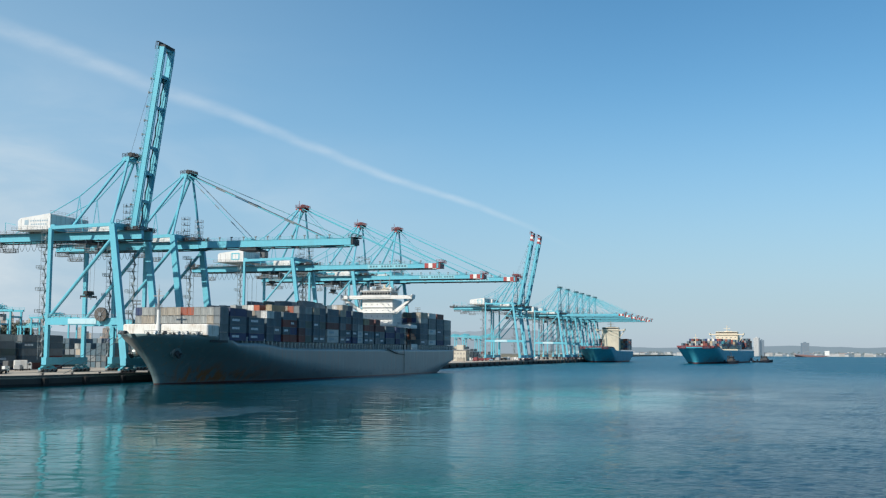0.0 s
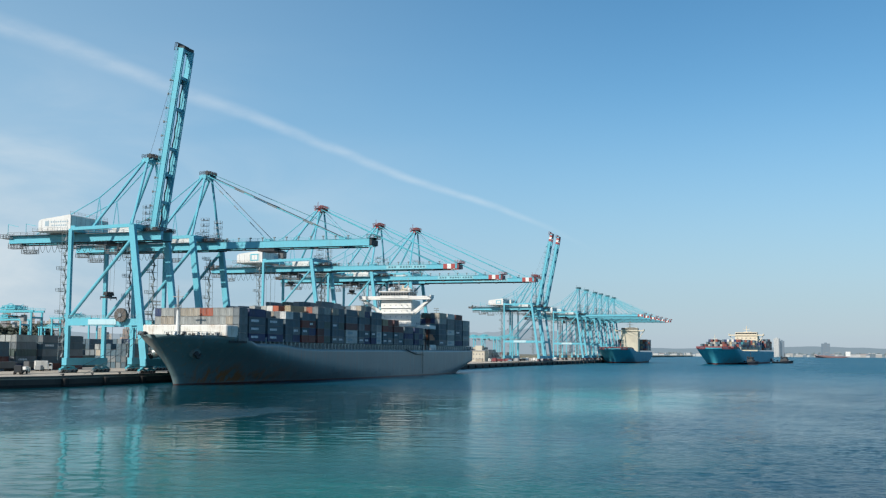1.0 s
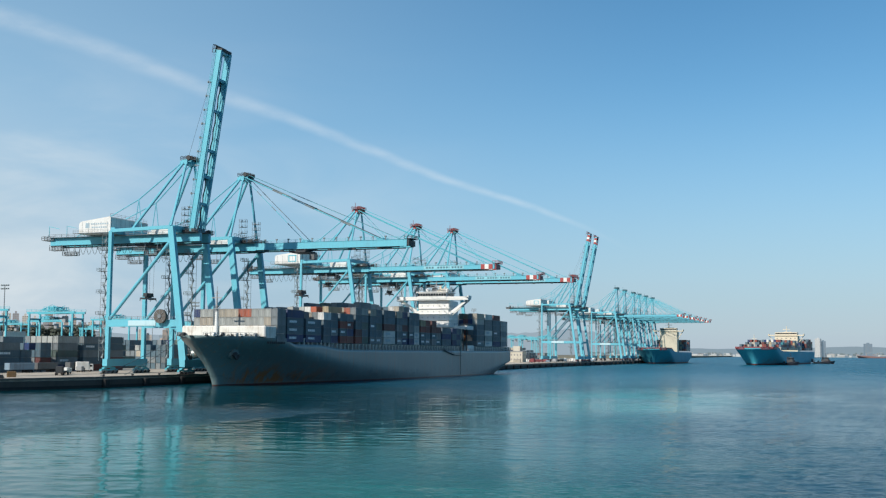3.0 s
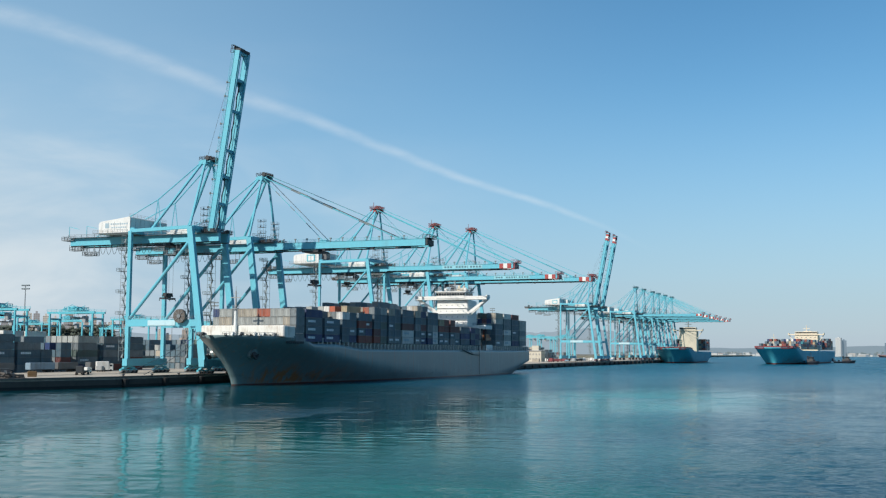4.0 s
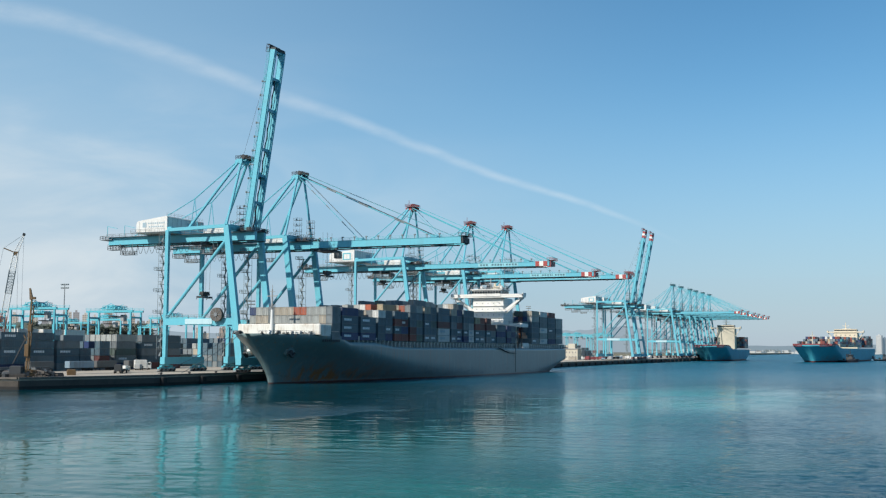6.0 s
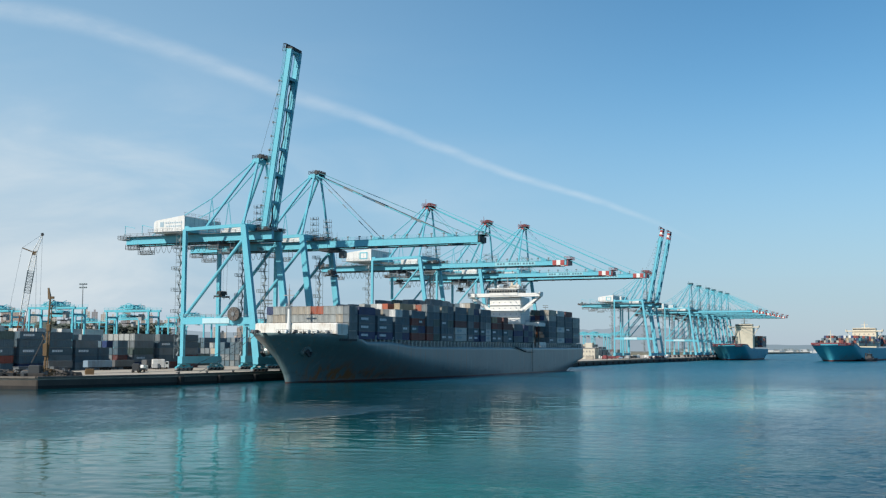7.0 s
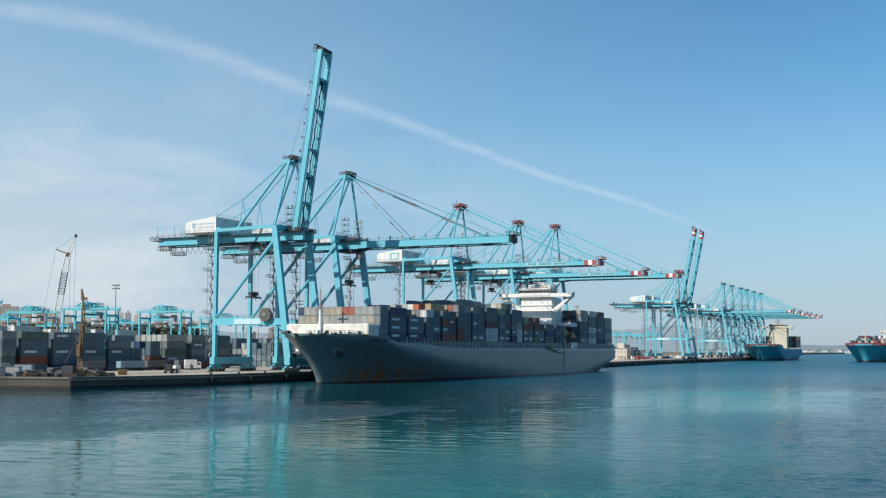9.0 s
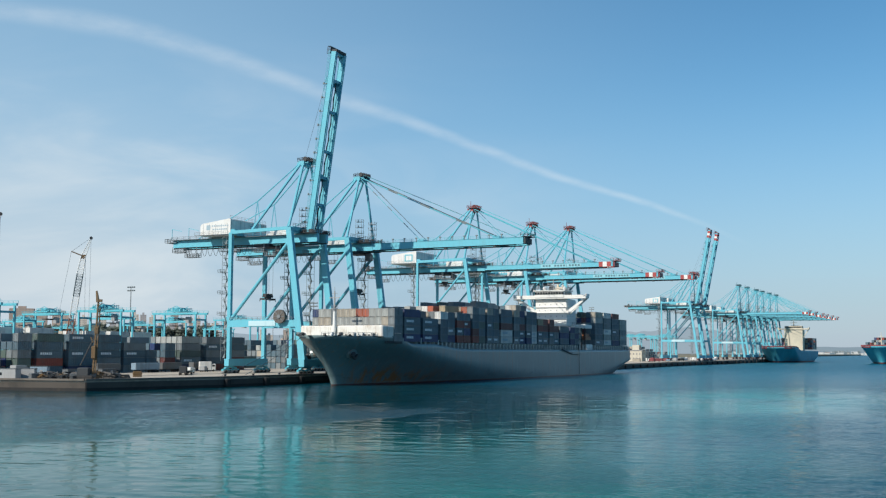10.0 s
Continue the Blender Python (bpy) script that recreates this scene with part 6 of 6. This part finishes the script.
    # heaps of scrap beams and pipes, and parked trailers before the stacks
    for x, y in ((-263.7, 257.8), (-261.6, 257.2), (-255.7, 252.2), (-245.9, 245.0), (-257.5, 257.5), (-255.7, 256.7), (-259.0, 260.8), (-241.0, 244.0), (-242.1, 247.2), (-254.2, 260.7), (-244.6, 251.6), (-239.0, 247.7), (-254.1, 264.7), (-241.2, 252.3), (-250.8, 263.5), (-252.0, 266.0), (-234.9, 250.0), (-245.8, 262.3), (-239.2, 257.1), (-233.0, 251.8), (-241.2, 261.3), (-240.0, 261.5), (-242.1, 264.6), (-246.4, 271.5), (-234.2, 258.4), (-235.1, 261.1), (-238.0, 265.9)):
        o = thing("scrap_heap", "heap of rusty dark beams and pipes on the quay", "scrap heap", "scrap heaps", at=pose(x, y, QZ, 0, 0, rnd.uniform(0, 180)))
        mat = rnd.choice((DARK, DARK, DARK, REEL, HUT, YELLOW))
        for k in range(18):
            b = B()
            a, r, z = rnd.uniform(0, 6.28), rnd.uniform(0, 2.2), rnd.uniform(0.1, 2.2)
            p = Vector((r * math.cos(a), r * math.sin(a), z * (1 - r / 3.2)))
            d = Vector((rnd.uniform(-1, 1), rnd.uniform(-1, 1), rnd.uniform(-0.12, 0.3))) * rnd.uniform(0.8, 1.9)
            lo = min(p.z - d.z, p.z + d.z)
            p.z += max(0.0, 0.1 - lo)
            b.beam(p - d, p + d, rnd.uniform(0.12, 0.4), rnd.uniform(0.12, 0.4))
            part("beam", b, mat, o)
    for x, y, turn, mat in ((-288, 346, 4, HUT), (-287, 330, -3, PALEBLUE), (-288, 311, 2, HUT), (-289, 366, 0, HUT)):
        o = thing("semi_trailer", "grey box semi-trailer parked before the stacks", "trailer", "parked trailers", at=pose(x, y, QZ, 0, 0, turn))
        b = B()
        b.bev(-1.25, 1.25, 0, 12.5, 1.15, 3.6, 0.1)
        part("body", b, mat, o)
        b = B()
        b.box(-0.6, 0.6, 0.6, 11.8, 0.85, 1.15)
        part("chassis", b, DARK, o)
        for yy in (9.0, 10.3, 11.6):
            for xx in (-1.0, 1.0):
                b = B()
                b.tube((xx - 0.17, yy, 0.5), (xx + 0.17, yy, 0.5), 0.5, 12)
                part("wheel", b, RUBBER, o)
        for xx in (-0.9, 0.9):
            b = B()
            b.box(xx - 0.1, xx + 0.1, 2.2, 2.5, 0.0, 1.15)
            part("landing_leg", b, DARK, o)
    for k in range(14):
        o = thing("bollard", "black cast mooring bollard on the quay edge", "bollard", "quay bollards", at=pose(FACE - 1.6, 294 + 15 * k, QZ + 0.01))
        b = B()
        b.tube((0, 0, 0), (0, 0, 0.6), 0.3, 12)
        b.tube((0, 0, 0.55), (0, 0, 0.85), 0.48, 12)
        part("post", b, DARK, o)


def apartment(at, w, d, h, mat, group, label):
    """A tower block with storeys of recessed window bays and a roof hut."""
    a = thing("apartment_building", label, "building", group, at=at)
    b = B()
    b.box(-w / 2, w / 2, -d / 2, d / 2, -2, h)
    part("wall", b, mat, a)
    wb = B()
    for k in range(int(h / 3.2)):
        z = 1.7 + 3.2 * k
        n = max(3, int(w / 4))
        for i in range(n):
            x = -w / 2 + (i + 0.5) * w / n
            wb.box(x - 0.8, x + 0.8, -d / 2 - 0.08, -d / 2 + 0.1, z + 0.3, z + 1.6)
        n = max(2, int(d / 4))
        for i in range(n):
            y = -d / 2 + (i + 0.5) * d / n
            wb.box(w / 2 - 0.1, w / 2 + 0.08, y - 0.8, y + 0.8, z + 0.3, z + 1.6)
    win = part("glazing", wb, FARGLASS, a)
    win["kind"] = "stuff"
    b = B()
    b.box(-w / 6, w / 6, -d / 6, d / 6, h, h + 3.5)
    part("roof_hut", b, mat, a)
    return a


def build_town():
    rnd = random.Random(17)
    # facades paled and greyed: the haze before them is put into their colours
    brick = paint("brown_brick_facade", (0.33, 0.27, 0.23), 0.85, scale=0.1)
    ochre = paint("ochre_render_facade", (0.40, 0.33, 0.28), 0.85, scale=0.1)
    pale = paint("pale_render_facade", (0.50, 0.46, 0.40), 0.85, scale=0.1)
    grey = paint("grey_render_facade", (0.30, 0.30, 0.31), 0.85, scale=0.1)
    g = "town buildings behind the port"
    spec = [(-1290, 1235, 34, 20, 68, brick), (-1250, 1275, 26, 18, 62, brick), (-1225, 1330, 14, 12, 44, pale)]
    for k in range(64):
        y = 1330 + 30 * k + rnd.uniform(-14, 14)
        tall = rnd.random() < 0.3
        spec.append((-1330 - rnd.uniform(0, 260) + 0.10 * (y - 1300), y, rnd.uniform(10, 20), 13, rnd.uniform(54, 78) if tall else rnd.uniform(28, 52), rnd.choice((pale, pale, grey, grey, brick, ochre))))
    for x, y, w, d, h, mat in spec:
        apartment(pose(x, y, 4.0, 0, 0, rnd.uniform(20, 50)), w, d, h, mat, g, "distant %s apartment block with rows of windows" % mat.name.split("_")[0])
    # the tallest blocks, standing in a loose row above the trees
    for x, y, w, h, mat in ((-1399, 1381, 18, 72, brick), (-1335, 1383, 13, 54, ochre), (-1313, 1385, 12, 60, pale), (-1269, 1381, 11, 61, pale), (-1249, 1383, 10, 50, grey), (-1208, 1385, 13, 63, pale), (-1187, 1381, 9, 62, grey), (-1171, 1383, 9, 58, pale), (-1155, 1385, 8, 55, pale), (-1131, 1381, 9, 48, grey), (-1110, 1383, 7, 53, pale), (-1098, 1385, 6, 56, ochre), (-1080, 1381, 5, 56, ochre), (-1051, 1383, 11, 48, pale), (-1033, 1385, 6, 43, grey)):
        apartment(pose(x, y, 4.0, 0, 0, 40), w, 8, h, mat, g, "tall hazy %s apartment block above the trees" % mat.name.split("_")[0])
    # across the bay
    g2 = "buildings across the bay"
    air = (0.40, 0.47, 0.52)
    far_white = haze_glow("hazy_white_facade", air, 0.5, (0.62, 0.60, 0.55))
    far_pale = haze_glow("hazy_sand_facade", air, 0.55, (0.42, 0.36, 0.28))
    far_grey = haze_glow("hazy_grey_facade", (0.24, 0.36, 0.46), 0.5, (0.14, 0.17, 0.20))
    far_red = haze_glow("hazy_tiled_roof", air, 0.5, (0.30, 0.16, 0.11))
    apartment(pose(-122, 4190, 4, 0, 0, -14), 18, 18, 62, far_white, g2, "white tower block on the far shore")
    apartment(pose(-106, 4215, 4, 0, 0, 8), 16, 18, 54, far_grey, g2, "grey tower block on the far shore")
    apartment(pose(42, 4220, 4, 0, 0, 8), 26, 22, 45, far_grey, g2, "dark grey tower block on the far shore")
    for k in range(110):
        x = -900 + 17.5 * k + rnd.uniform(-9, 9)
        h = rnd.choice((4, 5, 5, 6, 6, 7, 8, 11))
        b = thing("shore_building", "low pale building on the far shore", "building", "low buildings across the bay", at=pose(x, 4215 + rnd.uniform(-25, 70), 3.0, 0, 0, rnd.uniform(-12, 12)))
        w = rnd.uniform(8, 30)
        m = B()
        m.box(-w / 2, w / 2, -6, 6, -2, h)
        part("wall", m, rnd.choice((far_pale, far_white, far_white, far_grey)), b)
        m = B()
        m.add([(-w / 2 - 0.5, -6.5, h), (w / 2 + 0.5, -6.5, h), (w / 2 + 0.5, 6.5, h), (-w / 2 - 0.5, 6.5, h), (-w / 2, 0, h + 2.5), (w / 2, 0, h + 2.5)],
              [(0, 1, 5, 4), (2, 3, 4, 5), (1, 2, 5), (3, 0, 4), (3, 2, 1, 0)])
        part("roof", m, rnd.choice((far_grey, far_pale, far_white, far_red)), b)


def build_trees():
    """Belts of rounded trees behind the yard and along the far shore: many leaf clumps on short trunks."""
    # green lifted towards grey, so that haze is in the leaf colour
    leaf = paint("dull_green_foliage", (0.075, 0.090, 0.072), 0.9, wear=0.5, scale=0.3, streak=False, dirt=(0.09, 0.09, 0.05))
    rnd = random.Random(33)

    def belt(name, spots, label, clumps, size, leaf):
        b = B()
        for x, y, z0, h in spots:
            b.tube((x, y, z0 - 1), (x, y, z0 + h * 0.5), h * 0.04, 5, r2=h * 0.02)
            for k in range(clumps):
                a, r = rnd.uniform(0, 6.28), rnd.uniform(0, 1) ** 0.5 * h * 0.36
                c = Vector((x + r * math.cos(a), y + r * math.sin(a), z0 + h * rnd.uniform(0.38, 0.95) - r * 0.35))
                s = h * size * rnd.uniform(0.09, 0.17)
                vs = []
                for d in ((1, 0, 0), (0, 1, 0), (-1, 0, 0), (0, -1, 0), (0, 0, 1), (0, 0, -1)):
                    vs.append(c + Vector(d) * s * rnd.uniform(0.7, 1.3))
                b.add(vs, [(0, 1, 4), (1, 2, 4), (2, 3, 4), (3, 0, 4), (1, 0, 5), (2, 1, 5), (3, 2, 5), (0, 3, 5)])
        tagged(part(name, b, leaf), label, "trees", kind="stuff")
    belt("tree_belt", [(-700 - rnd.uniform(0, 260), 480 + 5.0 * k + rnd.uniform(-12, 12), QZ, rnd.uniform(9, 21)) for k in range(150)], "dark rounded trees behind the container yard", 46, 0.6, leaf)
    belt("tree_belt", [(-1005 + 1.7 * k + rnd.uniform(-14, 14), 985 + 1.5 * k + rnd.uniform(-14, 14), 22, rnd.uniform(10, 22)) for k in range(90)], "dark trees on the mound behind the yard", 46, 0.7, leaf)
    belt("tree_belt", [(-950 + 6.0 * k + rnd.uniform(-6, 6), 4255 + rnd.uniform(-30, 40), 3, rnd.uniform(8, 16)) for k in range(330)], "dark trees along the far shore", 14, 0.9, haze_glow("hazy_foliage", (0.30, 0.38, 0.42), 0.5, (0.07, 0.085, 0.06)))


def motions():
    """The crane trolley and its spreader, the ship under way with its tugs, and the drifting water surface."""
    tr, sp = TROLLEYS["c2"]
    z0 = 46.7 - 1.7
    path = [(0.0, 24.5, 19.5), (1.0, 24.3, 23.0), (2.0, 23.7, 27.0), (2.7, 22.1, 29.0), (3.8, 19.5, 33.3), (5.0, 14.3, 36.2), (5.7, 10.3, 37.0), (6.8, 4.0, 37.2),
            (7.5, 1.3, 36.7), (8.2, -1.1, 36.1), (9.0, -3.1, 33.7), (10.0, -5.5, 30.9)]
    walk(tr, [(t, pose(x, 0, 0)) for t, x, z in path])
    walk(sp, [(t, pose(x, 0, z)) for t, x, z in path])
    ship, t1, t2 = VESSELS
    for ob, dx, dy in ((ship, -5.0, -3.0), (t1, -5.0, -3.0), (t2, -3.0, -6.0)):
        m = ob.matrix_basis.copy()
        walk(ob, [(t, Matrix.Translation((dx * t / 10, dy * t / 10, 0)) @ m) for t in (0.0, 5.0, 10.0)])
    water = bpy.data.objects["water"]
    walk(water, [(0.0, pose(0, 0, 0)), (5.0, pose(-0.9, 0.4, 0)), (10.0, pose(-1.8, 0.8, 0))])


build_setting()
build_hills()
build_main_ship()
build_deck_cargo()
build_cranes()
build_yard()
build_vessels()
build_quay_things()
build_town()
build_trees()
motions()
